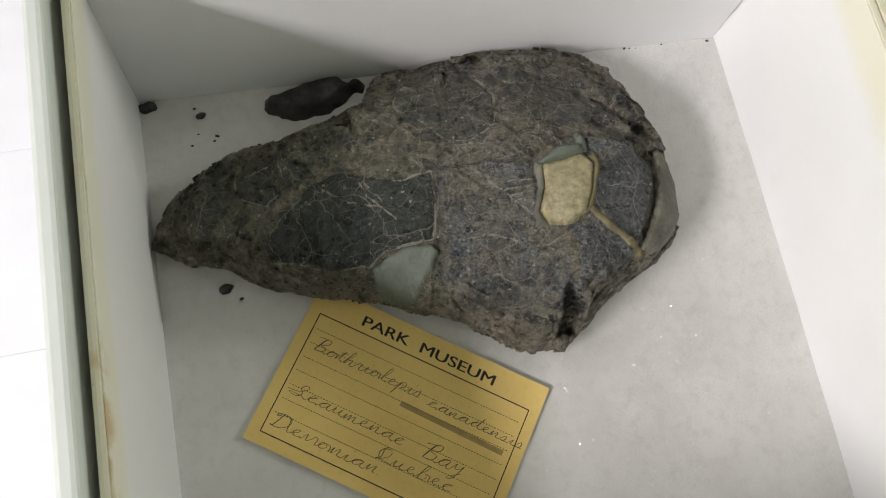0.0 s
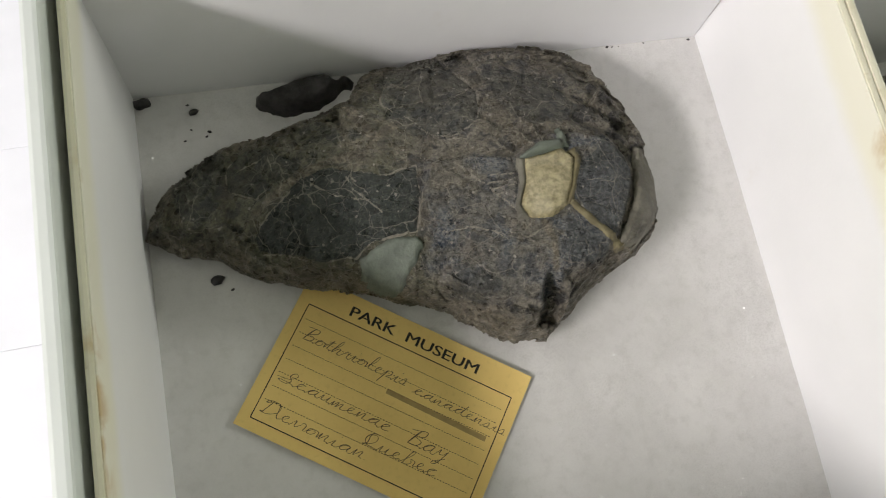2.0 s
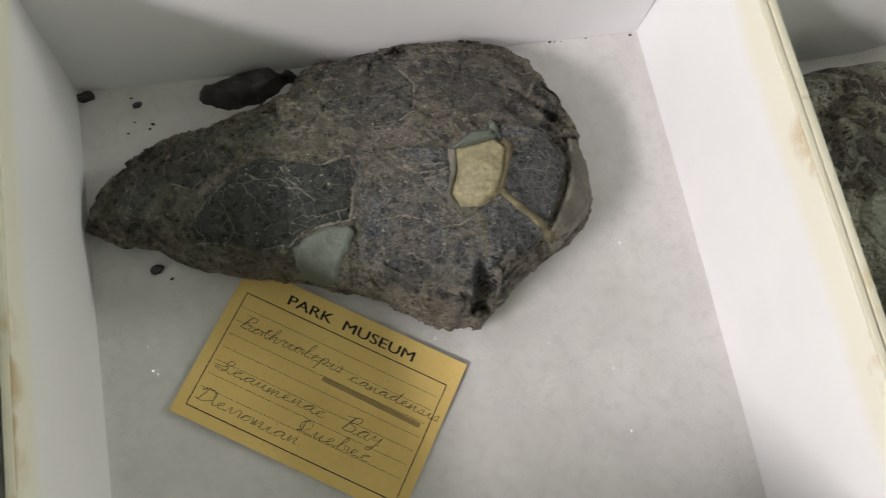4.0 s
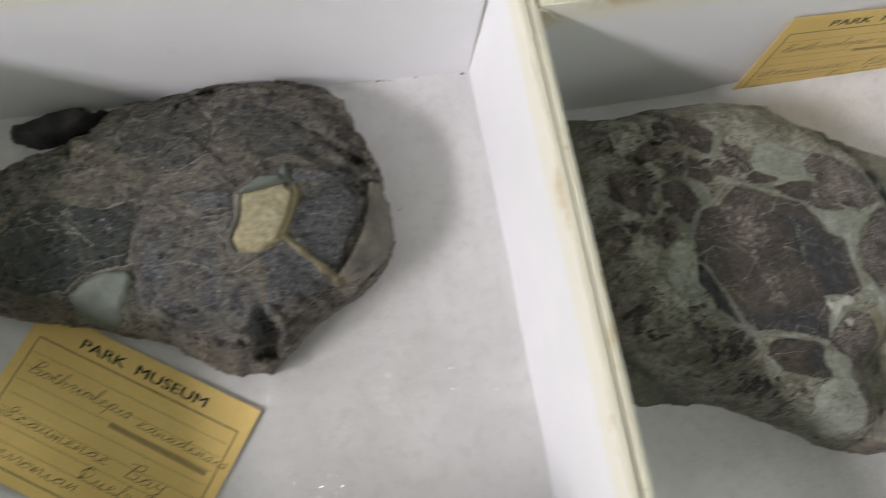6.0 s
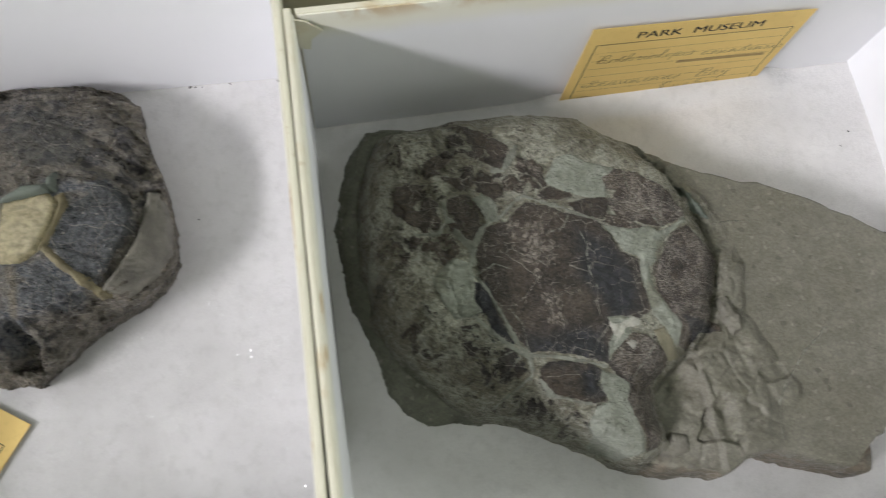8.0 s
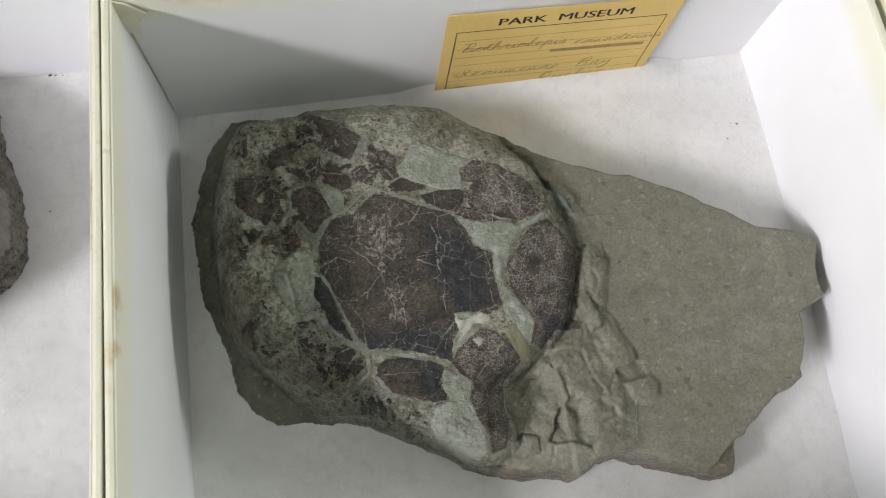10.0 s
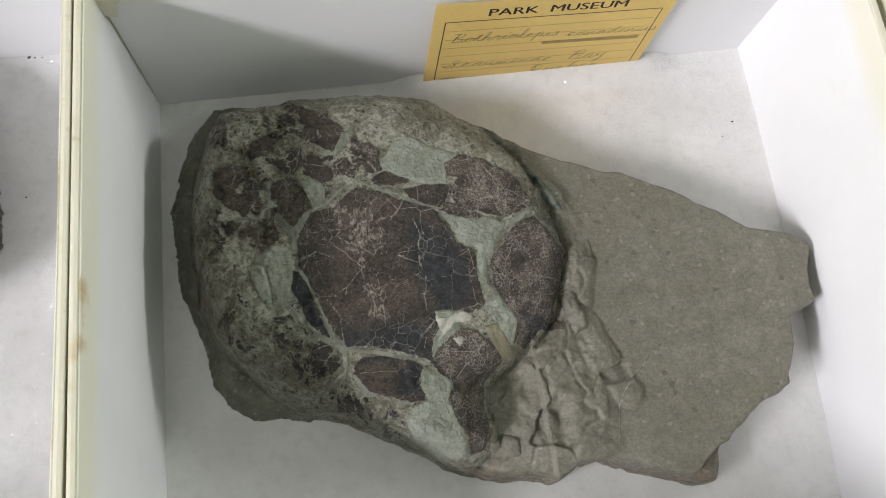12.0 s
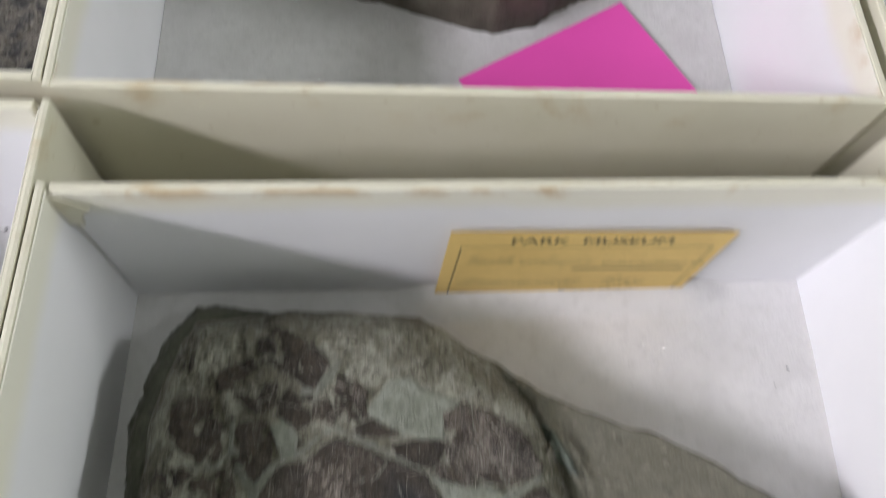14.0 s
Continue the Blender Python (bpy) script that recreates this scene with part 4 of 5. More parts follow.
WORN2 = [[(31.5, -80), (36, -80), (39.5, -85.5), (44, -88.5), (47.5, -91.5), (46.5, -95), (42.5, -97.5), (37.5, -98.5), (34, -95), (31, -89.5), (29, -82.5)],
    [(40.5, -101.5), (47.5, -99), (52.5, -103), (58, -106.5), (62, -108), (61.5, -112.5), (57.5, -114), (50, -108.5), (42.5, -103.5)],
    [(12, -45), (17.5, -48.5), (22.5, -53.5), (23.5, -57.5), (21.5, -58.5), (16, -53), (10.5, -47)]]
FLANK2 = [[(38, -23), (43.5, -20.5), (49.5, -23.5), (55.5, -28.5), (57, -31.5), (55, -33.5), (51, -35.5), (45.5, -31.5), (42.5, -29), (39.5, -27.5)],
    [(35, -42.5), (39, -42.5), (41.5, -43.5), (44, -47.5), (44, -51), (41.5, -55), (39, -57), (37, -54), (34.5, -51.5), (34, -46.5)],
    [(19, -37), (24, -36), (29, -37.5), (30.5, -41.5), (32, -43.5), (30.5, -46), (31.5, -50.5), (27.5, -51.5), (23, -48.5), (19, -43)],
    [(29.5, -33.5), (31.5, -31), (36.5, -28), (39, -25), (39.5, -28.5), (36.5, -31), (33, -33.5), (30.5, -35)],
    [(46, -35.5), (48, -37.5), (51, -43), (49, -44), (44.5, -41), (44.5, -38)]]
FLANK2B = [[(52, -39.5), (54.5, -37.5), (60.5, -39), (62, -42.5), (59, -43.5), (55.5, -44), (52, -42.5)],
    [(25.5, -56), (28.5, -54.5), (34, -55), (35, -57.5), (32.5, -61), (29, -62), (26.5, -59)],
    [(19.5, -24), (23.5, -25.5), (24, -28), (22.5, -30), (19.5, -27.5)],
    [(56.5, -32.5), (61.5, -34), (64.5, -37), (64, -42), (60.5, -39), (57, -36)],
    [(35.5, -38.5), (39.5, -35.5), (44, -34.5), (43, -38.5), (40.5, -41)]]
LUMP2 = [(30, -36.5), (34.5, -34), (39.5, -29), (44, -29), (45.5, -32.5), (44, -41.5), (41.5, -42.5), (35.5, -41.5), (32, -41.5), (29.5, -39)]
STREAK2 = [(51.5, -52), (55, -54), (57.5, -54), (61.5, -61.5), (54.5, -69.5), (60, -76), (59.5, -84), (56.5, -82.5), (56, -73.5), (54.5, -63.5), (53, -61.5), (52, -56)]
PALES2 = [[(69.5, -34), (74.5, -33), (80, -36.5), (87, -39.5), (82.5, -42), (82.5, -48), (76.5, -48.5), (69, -44.5), (65.5, -42.5), (64, -41), (67, -37)],
    [(28.5, -63), (34, -60.5), (37.5, -63), (38, -67.5), (36.5, -73.5), (38.5, -76.5), (36, -77.5), (30.5, -78), (27.5, -72), (26, -65.5)],
    [(68, -98.5), (70.5, -99.5), (75, -103), (73, -107), (76.5, -118), (77, -121.5), (71, -122.5), (65, -119), (61.5, -111.5), (64, -107.5), (68, -106.5), (66.5, -102.5)],
    [(41.5, -43.5), (45, -42.5), (47.5, -44.5), (48.5, -46.5), (48, -51.5), (45, -51.5), (44, -48)]]
PALES2B = [[(78.5, -56), (81.5, -57.5), (87.5, -59.5), (93, -58.5), (96, -60.5), (101, -59.5), (106.5, -56.5), (106.5, -58), (100.5, -61), (96.5, -64), (93, -67), (92.5, -70), (90, -71), (89, -77.5), (86.5, -77), (87.5, -68), (83.5, -65.5), (81, -60.5)],
    [(87, -72.5), (89.5, -72.5), (89.5, -78), (92.5, -83.5), (95.5, -89), (93.5, -95), (90.5, -91.5), (87.5, -85), (87, -79)],
    [(73.5, -84), (77, -84), (82.5, -86), (78.5, -86.5), (79, -89), (73.5, -93), (70.5, -95.5), (71.5, -91.5), (74, -88.5), (73.5, -86)],
    [(33, -43), (34, -42.5), (34, -47.5), (35.5, -50), (32.5, -50)]]
SUTURES2 = [[(38.5, -63), (39, -58.5), (43.5, -52.5), (49.5, -50), (53.5, -46.5), (57, -45), (63, -48), (68, -50), (71.5, -52.5), (77, -55)],
    [(38.5, -66.5), (41, -71.5), (43.5, -79), (45.5, -86), (48.5, -91), (56, -92.5), (63.5, -95), (69.5, -97.5)],
    [(48.5, -91.5), (48, -96.5), (42, -100), (38.5, -102)],
    [(32, -76.5), (36, -78), (40, -83.5), (45, -88.5), (48, -91)],
    [(35, -53), (38, -57), (39.5, -59)],
    [(50, -98), (52, -102), (58.5, -105), (62.5, -106.5)],
    [(49.5, -36), (52.5, -36.5), (55, -33), (58.5, -29)],
    [(24, -52), (30.5, -52.5), (32.5, -50)]]
CRACKS2 = [[(143.3, -96.4), (133.3, -103), (124.3, -110.3), (120.8, -115.1), (117.8, -125.1)],
    [(117.9, -58.7), (124, -58.5), (130.6, -59.6)],
    [(46, -91), (41, -95.5), (36, -96.5)],
    [(45, -89), (39, -90.5), (32, -88.5)],
    [(43, -87), (37, -85), (31.5, -81.5)],
    [(48, -97), (45, -101), (43, -104)],
    [(40, -84), (34, -81), (29, -80)],
    [(90, -40.5), (90, -46.5), (94, -53.5), (97, -59.5)],
    [(101.5, -49), (99, -53.5), (97, -59.5)],
    [(71, -57.5), (72.5, -62.5), (71, -68), (72.5, -75)],
    [(76.5, -48.5), (76, -54.5)],
    [(69, -52.5), (66.5, -56), (62, -57)],
    [(72, -65), (71, -73.5), (75, -79)],
    [(49, -66.5), (44.5, -64), (39, -66)],
    [(48.5, -90), (48.5, -82.5), (45.5, -77)],
    [(86, -93), (81.5, -97.5), (76.5, -102), (71, -104)]]


def bone2(x, y):
    """Signed distance, millimetres, to the edge of the bone plates."""
    edge = 1.5 * fbm(x, y, 8, 61, 5, 0.65) + 0.9 * fbm(x, y, 2.5, 64, 3, 0.6)
    whole = field(x, y, [CORE2] + TOP2 + PALE_PLATES2 + LOW2) + edge
    torn = np.minimum(field(x, y, FLANK2 + FLANK2B) + 2.5 * edge + 0.5, 5.0 * fbm(x, y, 3, 66, 4, 0.7) + 0.6)
    worn = np.minimum(field(x, y, WORN2) + 2.0 * edge, 4.0 * fbm(x * 1.6 + y * 0.8, y * 0.5 - x * 0.3, 1.6, 68, 3, 0.7) - 0.42)
    loose = np.minimum(inside(x, y, DOME2) - 3.0 + 6 * fbm(x, y, 6, 85, 4), 7.0 * fbm(x, y, 4.5, 83, 5, 0.75) - 0.85 - 0.02 * np.maximum(x - 40, 0))
    return np.maximum(np.maximum(whole, torn), np.maximum(worn, loose))


def pale2(x, y):
    """Signed distance to the edge of the pale infill, sutures and cracks."""
    w, f = fbm(x, y, 8, 71, 5, 0.65), fbm(x, y, 2.5, 74, 3, 0.6)
    fill = field(x, y, PALES2 + PALES2B) + 1.6 * w + 1.0 * f
    seam = 0.35 + 3.0 * np.maximum(w, 0) + 0.7 * f - reach(x, y, SUTURES2)
    crack = 0.14 + 0.3 * f - reach(x + 1.2 * w + 0.5 * f, y - 1.2 * w, CRACKS2)
    return np.maximum(np.maximum(fill, seam), crack)


def height2(x, y, d):
    slab = 17.5 + 0.012 * (x - 150) - 0.03 * (y + 95) + 0.6 * fbm(x, y, 40, 3, 3) + 0.35 * fbm(x, y, 4, 5, 3)
    slab = np.where(x > 176, slab - 0.1 * (x - 176), slab)
    dd = inside(x, y, DOME2) + 3.0 * fbm(x, y, 14, 9, 4)
    # the matrix shelf left of the dome lies lower than the slab
    shelf = np.interp(x, [0, 20, 50, 80, 112], [5.5, 5.5, 7, 12, 16.5])
    ground = np.where(x > 100, slab, np.minimum(slab, shelf + 1.6 * fbm(x, y, 9, 13, 4)))
    crown = 28.5 - 0.0018 * np.maximum(x - 50, 0) ** 2 - 0.0005 * (y + 60) ** 2
    t = np.clip(dd / np.interp(x, [10, 40, 90, 115], [11, 15, 15, 5]), 0, 1)
    z = ground + (crown - ground) * (1 - (1 - t) ** 2.3)
    z = np.where(dd > 0, z, ground)
    up = ramp(dd, 0, 5)
    flankside = ramp(40 - x + 20 * fbm(x, y, 12, 61), -6, 6)
    z = z + up * (1.6 * fbm(x, y, 18, 15, 4) + (0.5 + 0.7 * flankside) * fbm(x, y, 4, 17, 5, 0.65))
    gap, tag = shards(x, y, 11.0, 4)
    z = z + up * flankside * ((tag - 0.5) * 1.2 - 0.5 * (1 - ramp(gap, 0.2, 1.2)))
    z = z - flankside * up * 1.6 * np.abs(fbm(x, y, 9, 94, 4, 0.6))
    z = z + up * (0.55 * ramp(bone2(x, y), -0.4, 0.4) + 0.15 * ramp(pale2(x, y), -0.3, 0.4))
    z = z + 1.4 * up * ramp(inside(x, y, LUMP2), -1, 3)
    coarse = ramp(dd, -3, 1) * (1 - ramp(field(x, y, [CORE2] + PALE_PLATES2 + PALES2), -3, 1))
    z = z + coarse * (2.6 * fbm(x, y, 5, 31, 5, 0.65) - 2.4 * np.abs(fbm(x, y, 7, 33, 4, 0.6)) + 0.4)
    # rough ledges at the right foot
    foot = ramp(dd, -9, -2) * (1 - ramp(dd, 0, 2)) * ramp(x, 82, 96)
    z = z + foot * (4.5 * fbm(x, y, 9, 35, 5, 0.65) + 0.8)
    # broken ground at the near right foot of the dome
    rub = ramp(inside(x, y, [(88, -104), (100, -96), (112, -88), (122, -104), (118, -128), (92, -128)]), -2, 5)
    gap, tag = shards(x + 6 * fbm(x, y, 9, 21, 3), y + 6 * fbm(x, y, 9, 22, 3), 12.0, 12)
    z = z + rub * (5.0 * fbm(x, y, 16, 27, 5, 0.5) + 1.0 + 1.6 * (tag - 0.5) - 0.35 * (1 - ramp(gap, 0.1, 1.0)) - 3.0 * np.abs(fbm(x, y, 19, 96, 5, 0.5)) + 1.2 * fbm(x, y, 3, 97, 3))
    z = z - 3.0 * (1 - ramp(np.hypot((x - 104) / 1.0, (y + 116) / 1.5) + 3 * fbm(x, y, 6, 45, 3), 0.5, 4.5))
    # a broken ridge follows the dome's right foot
    arc = along(x, y, [(103, -40), (114, -52), (119, -70), (115, -88), (119, -100), (124, -112)]) + 2.5 * fbm(x, y, 7, 98, 4)
    gap, tag = shards(x, y, 6.5, 23)
    z = z + 2.0 * (tag - 0.35) * (1 - ramp(np.abs(arc - 1.0), 2.0, 4.5)) * ramp(x, 98, 106)
    z = z + 0.4 * (2.2 * (1 - ramp(np.abs(arc), 0.6, 3.2)) + 1.4 * (1 - ramp(np.abs(arc + 5), 0.6, 3.0))) * ramp(x, 98, 106) * (0.6 + 1.6 * fbm(x, y, 8, 46, 4))
    z = z - 1.2 * (1 - ramp(np.abs(inside(x, y, DOME2) + 3.0 * fbm(x, y, 8, 29, 4)), 0.2, 1.4)) * ramp(x, 84, 100)
    z = z - 7.0 * ramp(inside(x, y, [(136.5, -137.5), (141.2, -133.6), (146.3, -130.5), (152, -128.5), (156, -130), (148, -146), (137, -145)]) + 1.5 * fbm(x, y, 6, 99, 3), -0.3, 0.6)
    side = 1 - (1 - np.clip(d / np.interp(x, [0, 60, 110, 200], [7, 5, 2.2, 1.3]), 0, 1)) ** 2.2
    return np.maximum(z * side, 0.5)


def masks2(x, y, d, z):
    """Bone and infill edges as distances about 0.5, and the blue-black bone."""
    w = fbm(x, y, 8, 61, 5, 0.65)
    blue = np.clip(ramp(inside(x, y, [(70, -57), (81, -62), (86, -73), (84, -86), (72, -88), (68, -73)]) + 6 * w, -2, 4) + ramp(inside(x, y, [(36.5, -67), (41, -69), (43, -80), (46, -88), (37, -86), (36, -75)]) + 4 * w, -0.5, 1)
                   + ramp(inside(x, y, [(48, -84), (72, -86), (72, -98), (48, -94)]) + 6 * w, -3, 4) + ramp(inside(x, y, [(60, -96), (68, -97), (68, -106), (60, -105)]) + 4 * w, -1, 2)
                   + ramp(inside(x, y, [(97, -87), (108, -90), (108, -94.5), (99, -94)]) + 3 * w, -0.5, 1) + 0.4 * ramp(field(x, y, WORN2) + 4 * w, -1, 2), 0, 1)
    return 0.5 + bone2(x, y) / 8, 0.5 + pale2(x, y) / 8, blue


def dome_mask(x, y, d):
    """The dome itself, the chalky streaks in its middle, the paler plates."""
    w = fbm(x, y, 8, 61, 5, 0.65)
    light = ramp(field(x, y, PALE_PLATES2 + FLANK2B[3:4]) + 2 * w, -0.5, 1.5)
    return ramp(inside(x, y, DOME2) + 5 * w, -1.0, 1.0), ramp(inside(x, y, STREAK2) + 8 * w, -3, 3), light


brown = mesh_part("fossil_stone", relief_mesh("fossil_stone", OUT2, 0.38, height2, masks2, extra=dome_mask, rough=3.0), GREEN, None, smooth=True)
tagged(brown, "brown domed fossil with pale green sutures on a flat grey slab", "fossil")


def surface2(x, y):
    d = inside(x, y, OUT2) + 3.0 * fbm(x, y, 9, 11, 5, 0.62)
    return height2(x, y, np.maximum(d, 0))


SCRAPS2 = [[(73.3, -84.8), (77.8, -84.9), (83.6, -85.5), (82.9, -86.6), (78.3, -87.5), (77.2, -89.6), (73.8, -92.2), (70.7, -95.4), (70.6, -93.9), (74.2, -89.2)],
    [(76.8, -91.8), (79.2, -91), (80.4, -92.9), (78.2, -94)]]
for p in SCRAPS2:
    mesh_part("white_scrap", patch_relief("white_scrap", p, surface2, 0.45, 0.3, 0.3, 160, 2.6), WHITE_STONE, brown, "chalky white mineral scrap", True)
for p, m, label in (([(83.2, -120.1), (87.7, -117.6), (92, -119.7), (92.2, -124.1), (87.6, -125.2), (83.7, -123.6)], LIP_STONE, "pinkish grey stone chunk"),
                    ([(110, -82.7), (114.3, -81.6), (116.5, -88.2), (116.3, -93), (112.8, -94.4), (111.1, -89.3)], LIP_STONE, "pale grey spall at the dome's foot"),
                    ([(108.3, -43.5), (112.2, -45.4), (115.8, -54.6), (117.6, -59), (115.3, -57.1), (110.3, -50.8)], PALE_STONE, "grey-green spall at the dome's foot")):
    mesh_part("stone_spall", patch_relief("stone_spall", p, surface2, 1.2, 0.33, 1.0, 175, 2.0), m, brown, label, True)
mesh_part("stone_infill", patch_relief("stone_infill", [(85.8, -89.7), (90, -88.6), (93.6, -96.4), (94.4, -97.9), (90.3, -98.6), (87.6, -94.2)], surface2, 0.6, 0.33, 0.3, 170, 1.4), OLIVE_STONE, brown, "smooth olive stone infill", True)
for k, p in enumerate(PALES2 + PALES2B):
    mesh_part("stone_infill", patch_relief("stone_infill", p, surface2, 0.4, 0.33, 0.3, 120 + 5 * k, 1.8), PALE_INFILL, brown, "pale green stone infill", True)


# ---- small stones ----
def chip(name, outline, top, label, material, category="stone chip", group="", step=0.4, seed=90, rough=3.0):
    def h(x, y, d):
        return (top * (1 - (1 - np.clip(d / 3.5, 0, 1)) ** 2) + ramp(d, 0, 2) * (3.4 * fbm(x, y, 8, seed, 5, 0.62) + 0.4)).clip(0.3)
    ob = mesh_part(name, relief_mesh(name, outline, step, h, None, -0.6, rough), material, None, smooth=True)
    return tagged(ob, label, category, group)


chip("shale_chip", [(-156, 20.5), (-150.8, 21.5), (-145.3, 23.2), (-133.1, 22.7), (-130, 20.6), (-128.7, 22.4), (-125.6, 20.2), (-126.1, 17.8), (-128.6, 18.6), (-131.8, 15.2), (-136.9, 11.6), (-145.7, 11.5), (-155.7, 14.7), (-157.1, 16.9)], 5.5, "flat black shale chip lying behind the fossil", BLACK_STONE, step=0.35, rough=4.5)


def crumbs():
    rnd = random.Random(5)
    for x, y, r in ((-190.3, 22.6, 2.0), (-175.4, 17.6, 1.2), (-175.0, -36.8, 1.6), (-38.5, 20.4, 0.5), (-34.6, 20.0, 0.35), (-36.8, 20.2, 0.35), (-171.5, 10.5, 0.5), (-177, 20.5, 0.4),
                    (-172.5, 9.0, 0.35), (-179, 8.5, 0.35), (-171.2, -40.3, 0.45), (-176.8, 12, 0.3), (-25.5, 20.0, 0.4), (-9.2, 19.0, 0.45), (-40, -27, 0.25), (188, -28, 0.35), (183, -33, 0.25)):
        bm = bmesh.new()
        bmesh.ops.create_icosphere(bm, subdivisions=2, radius=1)
        for v in bm.verts:
            k = 1 + 0.5 * noise.noise(v.co * 1.7 + Vector((x, y, 0)))
            v.co = Vector((v.co.x * k * 1.3, v.co.y * k * 0.85, v.co.z * k * 0.6)) * r * MM
        ob = part("stone_crumb", bm, BLACK_STONE, None, smooth=True)
        ob.matrix_world = pose(x * MM, y * MM, r * 0.42 * MM, 0, 0, rnd.uniform(-20, 20))
        tagged(ob, "small black stone crumb on the white foam", "stone crumb", "stone crumbs")


crumbs()


# ---- the labels ----
def lettering(name, text, size, x, y, wide, material, parent, shear=0.0, offset=0.0, bold=0.0, tilt=0.0):
    """Words on a card, fitted to a given width; x, y: left end of the base line (millimetres on the card)."""
    cu = bpy.data.curves.new(name, "FONT")
    cu.body, cu.size, cu.shear, cu.offset, cu.resolution_u = text, size, shear, offset, 3
    tmp = new(name, cu)
    bpy.context.view_layer.update()
    me = bpy.data.meshes.new_from_object(tmp.evaluated_get(bpy.context.evaluated_depsgraph_get()))
    bpy.data.objects.remove(tmp)
    co = np.array([v.co for v in me.vertices])
    k = wide / (co[:, 0].max() - co[:, 0].min())
    left = co[:, 0].min()
    c, s = math.cos(radians(tilt)), math.sin(radians(tilt))
    for v in me.vertices:
        px, py = (v.co.x - left) * k, v.co.y
        v.co = Vector(((x + px * c - py * s) * MM, (y + px * s + py * c) * MM, 0.22 * MM))
    if bold:
        bm = bmesh.new()
        for k2 in range(3):
            was = len(bm.verts)
            bm.from_mesh(me)
            bm.verts.ensure_lookup_table()
            for v in bm.verts[was:]:
                v.co += Vector((k2 * bold * MM, 0, k2 * 0.004 * MM))
        bm.to_mesh(me)
        bm.free()
    return mesh_part(name, me, material, parent)


def flat_bars(bars, z):
    bm = bmesh.new()
    for x0, y0, x1, y1, w in bars:
        dx, dy = x1 - x0, y1 - y0
        n = math.hypot(dx, dy)
        ox, oy = -dy / n * w / 2, dx / n * w / 2
        bm.faces.new([bm.verts.new((px * MM, py * MM, z * MM)) for px, py in ((x0 + ox, y0 + oy), (x0 - ox, y0 - oy), (x1 - ox, y1 - oy), (x1 + ox, y1 + oy))])
    return bm


# pen strokes of a sloping round hand: x-height 1, written from the left foot to the right foot
HAND = {
    "a": "0,0 .5,.8 .85,.95 .45,.9 .2,.4 .45,.02 .8,.45 .9,.95 .85,.2 1.1,0", "b": "0,0 .45,1.2 .5,2 .3,2 .25,.8 .3,.05 .65,.05 .85,.5 .6,.85 1.05,.75",
    "c": "0,0 .6,.85 .75,.95 .4,.95 .2,.45 .45,0 .95,.15", "d": "0,0 .5,.8 .85,.95 .45,.9 .2,.4 .45,.02 .8,.5 .95,2 .88,.3 1.15,0",
    "e": "0,0 .5,.5 .6,.9 .35,.9 .25,.4 .5,0 .9,.15", "h": "0,0 .45,1.3 .45,2.1 .28,2 .22,0 .5,.8 .75,.85 .75,.1 1,0",
    "i": "0,0 .3,.85 .3,.1 .55,0|.45,1.5 .5,1.6", "l": "0,0 .45,1.3 .45,2.1 .25,1.9 .25,.3 .45,0 .65,.1",
    "m": "0,0 .15,.9 .2,0 .45,.85 .55,.8 .55,0 .8,.85 .95,.8 .95,.1 1.2,0", "n": "0,0 .15,.9 .2,0 .5,.85 .65,.8 .65,.1 .9,0",
    "o": "0,0 .5,.9 .25,.7 .25,.15 .6,.05 .8,.5 .55,.9 1,.75", "p": "0,0 .25,.95 .15,-1.2 .25,.7 .6,.95 .8,.5 .5,0 1,.05",
    "r": "0,0 .3,1 .4,.8 .65,.85 .6,.2 .85,0", "s": "0,0 .4,1 .6,.5 .5,.05 .15,.1 .85,.05", "t": "0,0 .35,1.6 .3,.2 .6,0|.05,1.25 .65,1.35",
    "u": "0,0 .2,.9 .25,.1 .6,.2 .75,.9 .75,.1 1,0", "v": "0,0 .2,.9 .4,.05 .7,.6 .75,.95 1.05,.8", "y": "0,0 .2,.9 .3,.3 .65,.4 .8,.95 .7,-.8 .4,-1.2 .35,-.8 1,0",
    ".": ".1,0 .2,.08", "B": "-.3,1.9 .5,2.05 .4,2 .2,0 .35,1.9 .9,2 .95,1.4 .4,1.05 1.05,.8 .9,.1 .2,.05 1.2,.1",
    "S": "-.5,.7 .5,.9 .95,1.8 .6,2.1 .4,1.6 .8,.8 .6,.1 .1,.1 -.2,.4 .9,.3 1.2,.1", "Q": ".9,1.9 .4,1.9 .1,1 .5,.2 1,.9 .8,1.9 .3,1.6 .5,.4 .2,0 .6,.1 1.4,0",
    "D": ".4,2 .3,.1 .1,.1 .7,0 1.3,.8 1,1.9 .2,1.9 0,1.5 .9,1.9 1.4,.3 1.5,.1",
}


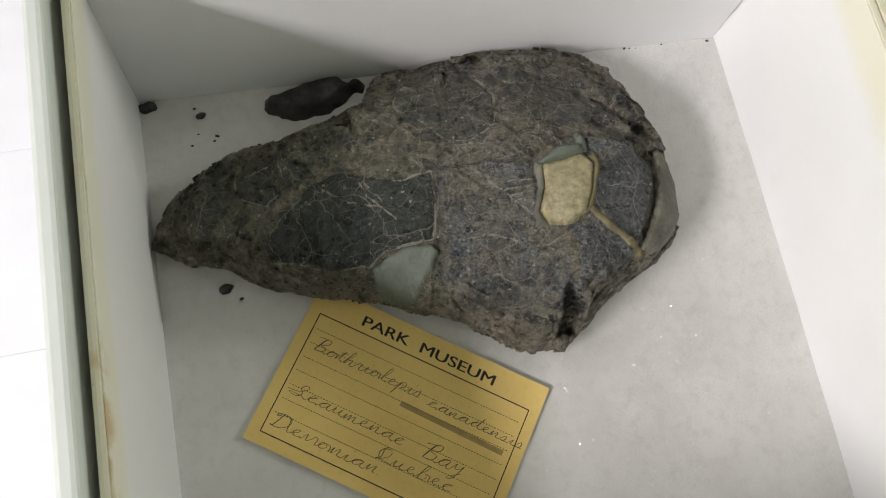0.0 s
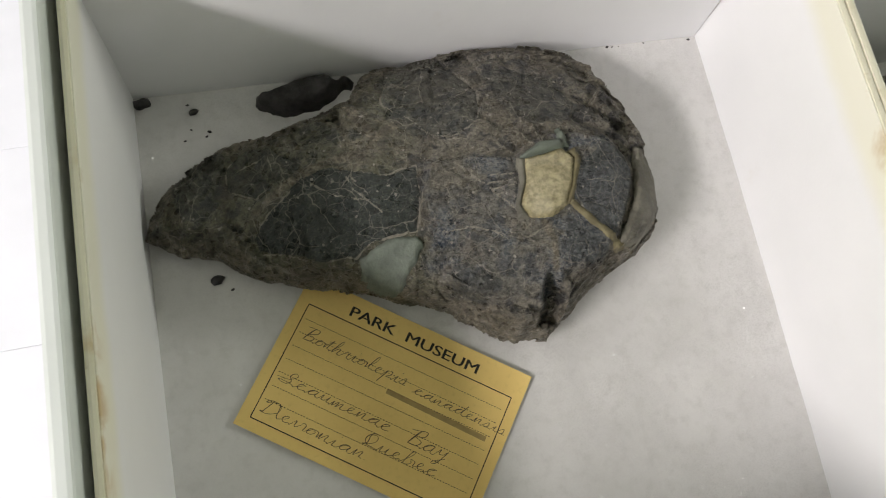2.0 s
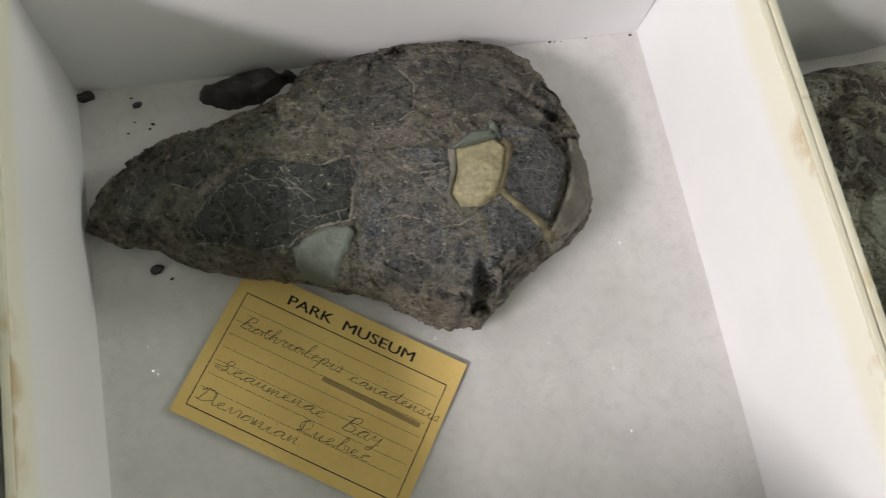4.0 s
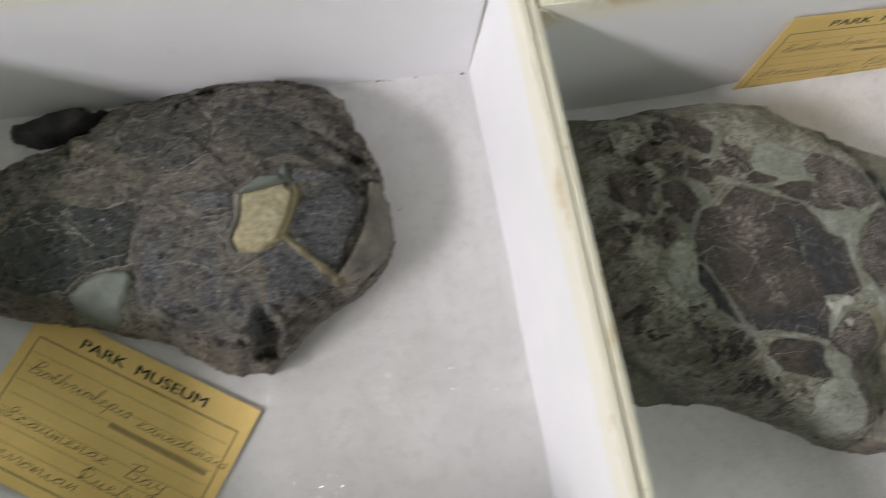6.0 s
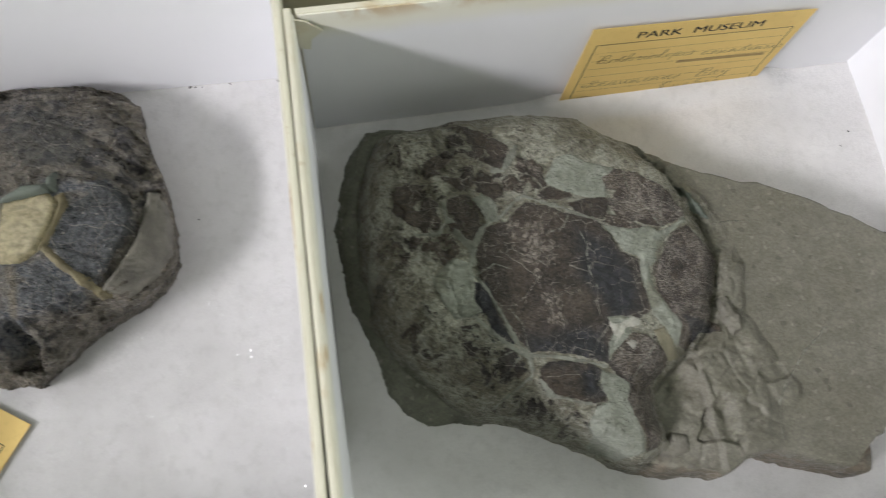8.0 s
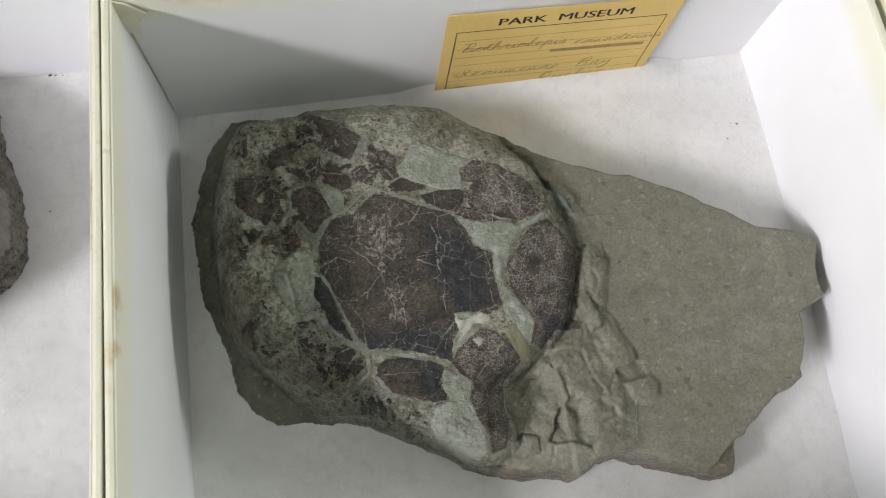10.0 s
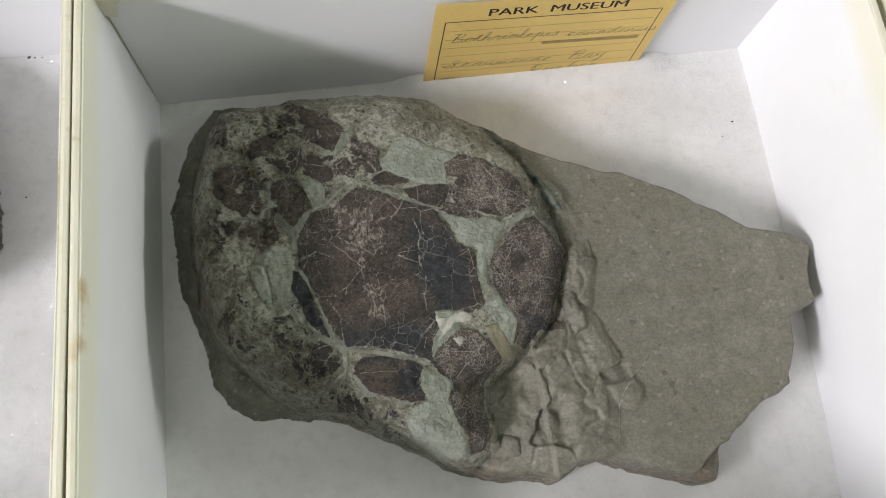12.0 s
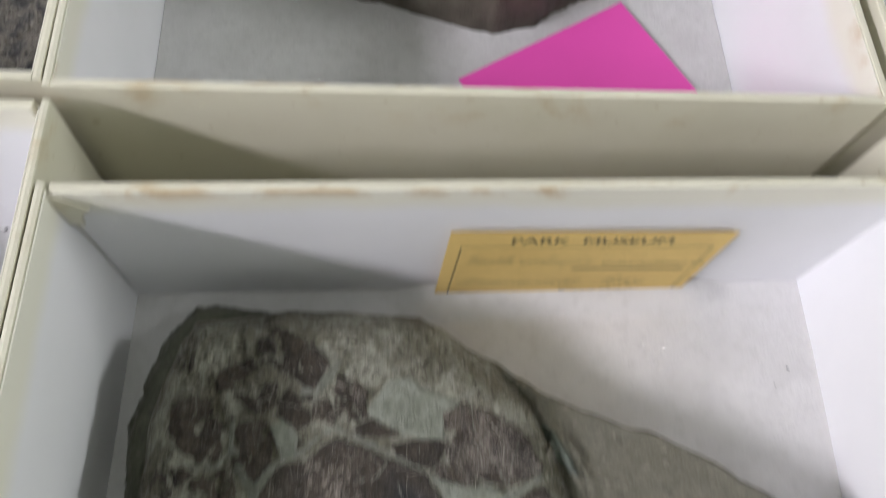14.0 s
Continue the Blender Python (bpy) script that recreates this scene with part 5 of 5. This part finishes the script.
def pen_writing(name, text, x, y, wide, xheight, parent, width=0.22, seed=1):
    """A word in joined handwriting: smooth pen ribbons from x, y (millimetres on the card), fitted to a width."""
    rnd = random.Random(seed)
    strokes, run, pen = [], [], 0.0
    for ch in text:
        main, *loose = HAND[ch].split("|")
        lift = rnd.uniform(-0.08, 0.08)
        pts = [(pen + float(a), float(b) * rnd.uniform(0.92, 1.08) + lift) for a, b in (q.split(",") for q in main.split())]
        if ch == "." and run:
            strokes.append(run)
            run = []
        run += pts
        strokes += [[(pen + float(a), float(b)) for a, b in (q.split(",") for q in l.split())] for l in loose]
        pen = pts[-1][0] + 0.12
    strokes.append(run)
    k = wide / pen
    bm = bmesh.new()
    for st in strokes:
        p = [Vector((x + k * (a + 0.42 * b * xheight / k), y + b * xheight, 0)) for a, b in st]
        line = []
        for i in range(len(p) - 1):
            p0, p1, p2, p3 = p[max(i - 1, 0)], p[i], p[i + 1], p[min(i + 2, len(p) - 1)]
            for j in range(5):
                t = j / 5
                line.append(0.5 * (2 * p1 + (p2 - p0) * t + (2 * p0 - 5 * p1 + 4 * p2 - p3) * t * t + (3 * p1 - p0 - 3 * p2 + p3) * t ** 3))
        line.append(p[-1])
        last = None
        for i, q in enumerate(line):
            d = (line[min(i + 1, len(line) - 1)] - line[max(i - 1, 0)])
            if d.length < 1e-6:
                continue
            d.normalize()
            half = 0.5 * width * (0.75 + 0.5 * max(0.0, -d.y))
            side = Vector((-d.y, d.x, 0)) * half
            pair = [bm.verts.new((*((q + side).xy * MM), 0.224 * MM)), bm.verts.new((*((q - side).xy * MM), 0.224 * MM))]
            if last:
                bm.faces.new((last[0], last[1], pair[1], pair[0]))
            last = pair
    for f in bm.faces:
        f.normal_update()
        if f.normal.z < 0:
            f.normal_flip()
    return part(name, bm, PEN, parent)


def museum_card(label, m, bend=0.0):
    w, h = 70.9, 46.6
    card = new("museum_label")
    tagged(card, label, "label card", "museum labels")
    bm = bmesh.new()
    nx, ny = 24, 12
    bmesh.ops.create_grid(bm, x_segments=nx, y_segments=ny, size=0.5)
    for v in bm.verts:
        v.co = Vector((v.co.x * w * MM, v.co.y * h * MM, 0.0))
    geo = bmesh.ops.extrude_face_region(bm, geom=bm.faces[:])["geom"]
    for g in geo:
        if isinstance(g, bmesh.types.BMVert):
            g.co.z = 0.2 * MM
    bmesh.ops.recalc_face_normals(bm, faces=bm.faces[:])
    part("card", bm, CARD, card)
    x0, x1, y0, y1 = -32.0, 32.3, -19.9, 15.3
    part("printed_frame", flat_bars([(x0, y1, x1, y1, 0.3), (x0, y0, x1, y0, 0.3), (x0, y0, x0, y1, 0.3), (x1, y0, x1, y1, 0.3)], 0.225), INK, card, "thin black printed frame")
    lettering("printed_title", "PARK  MUSEUM", 4.3, -20.2, 17.2, 40.4, INK, card, bold=0.1)
    for y in (11.0, 6.9, 2.7, -1.4, -5.5, -9.7, -13.8):
        part("dotted_line", flat_bars([(x0 + 1.2 + 0.85 * i, y, x0 + 1.65 + 0.85 * i, y, 0.2) for i in range(73)], 0.222), INK, card, "fine dotted ruling")
    for k, (word, x, y, wide, tall) in enumerate((("Bothriolepis", -29.6, 5.6, 33.0, 1.9), ("canadensis", 5.6, 4.7, 29.0, 1.55), ("Scaumenac", -29.5, -7.8, 34.0, 1.7),
                                                  ("Bay", 9.6, -8.2, 12.5, 2.2), ("Quebec", -1.8, -13.6, 23.0, 1.9), ("Devonian.", -31.0, -17.4, 33.0, 1.9))):
        pen_writing("written_line", word, x, y, wide, tall, card, width=0.2, seed=k + 1)
    # a person's name stands as a plain bar
    part("pen_bar", flat_bars([(-1.0, 2.2, 30.0, 1.6, 1.5)], 0.222), PEN_WASH, card, "faint plain bar of pen ink")
    card.matrix_world = m
    return card


museum_card("yellowed museum label card half tucked under the stone", pose(-133.6 * MM, -80.0 * MM, 0.9 * MM, 0, 0, -36.2))
museum_card("yellowed museum label card standing against the box wall", pose(122.0 * MM, -2.4 * MM, 17.2 * MM, 88.0, 0, 0) @ pose(0, 0, 0, 0, 0, -1.6) @ Matrix.Scale(1.05, 4))


def pink_note():
    bm = block(-35 * MM, 35 * MM, -35 * MM, 35 * MM, 0, 0.25 * MM)
    ob = part("sticky_note", bm, PINK)
    ob.matrix_world = pose(144 * MM, 59.5 * MM, 1.2 * MM, 0, 0, 29)
    tagged(ob, "bright pink square paper note lying on the foam", "paper note")


pink_note()

# stones in the farther boxes
chip("round_stone", [(40, 112), (72, 106), (95, 97), (110, 94), (124, 96), (140, 107), (162, 118), (164, 150), (140, 178), (100, 185), (50, 160)], 26, "smooth brown-grey stone lying in the far box", plain_material("brown_grey_stone", (0.12, 0.105, 0.08), 0.55, 0.4, 110, 0.4, 0.001), "stone", step=0.8, seed=97)
chip("dark_stone", [(-75, 40), (-50, 33), (-20, 36), (-13, 50), (-14, 90), (-30, 110), (-70, 100), (-85, 70)], 42, "dark brown stone with pale flecks in the far box", PURPLE, "stone", step=0.8, seed=99)
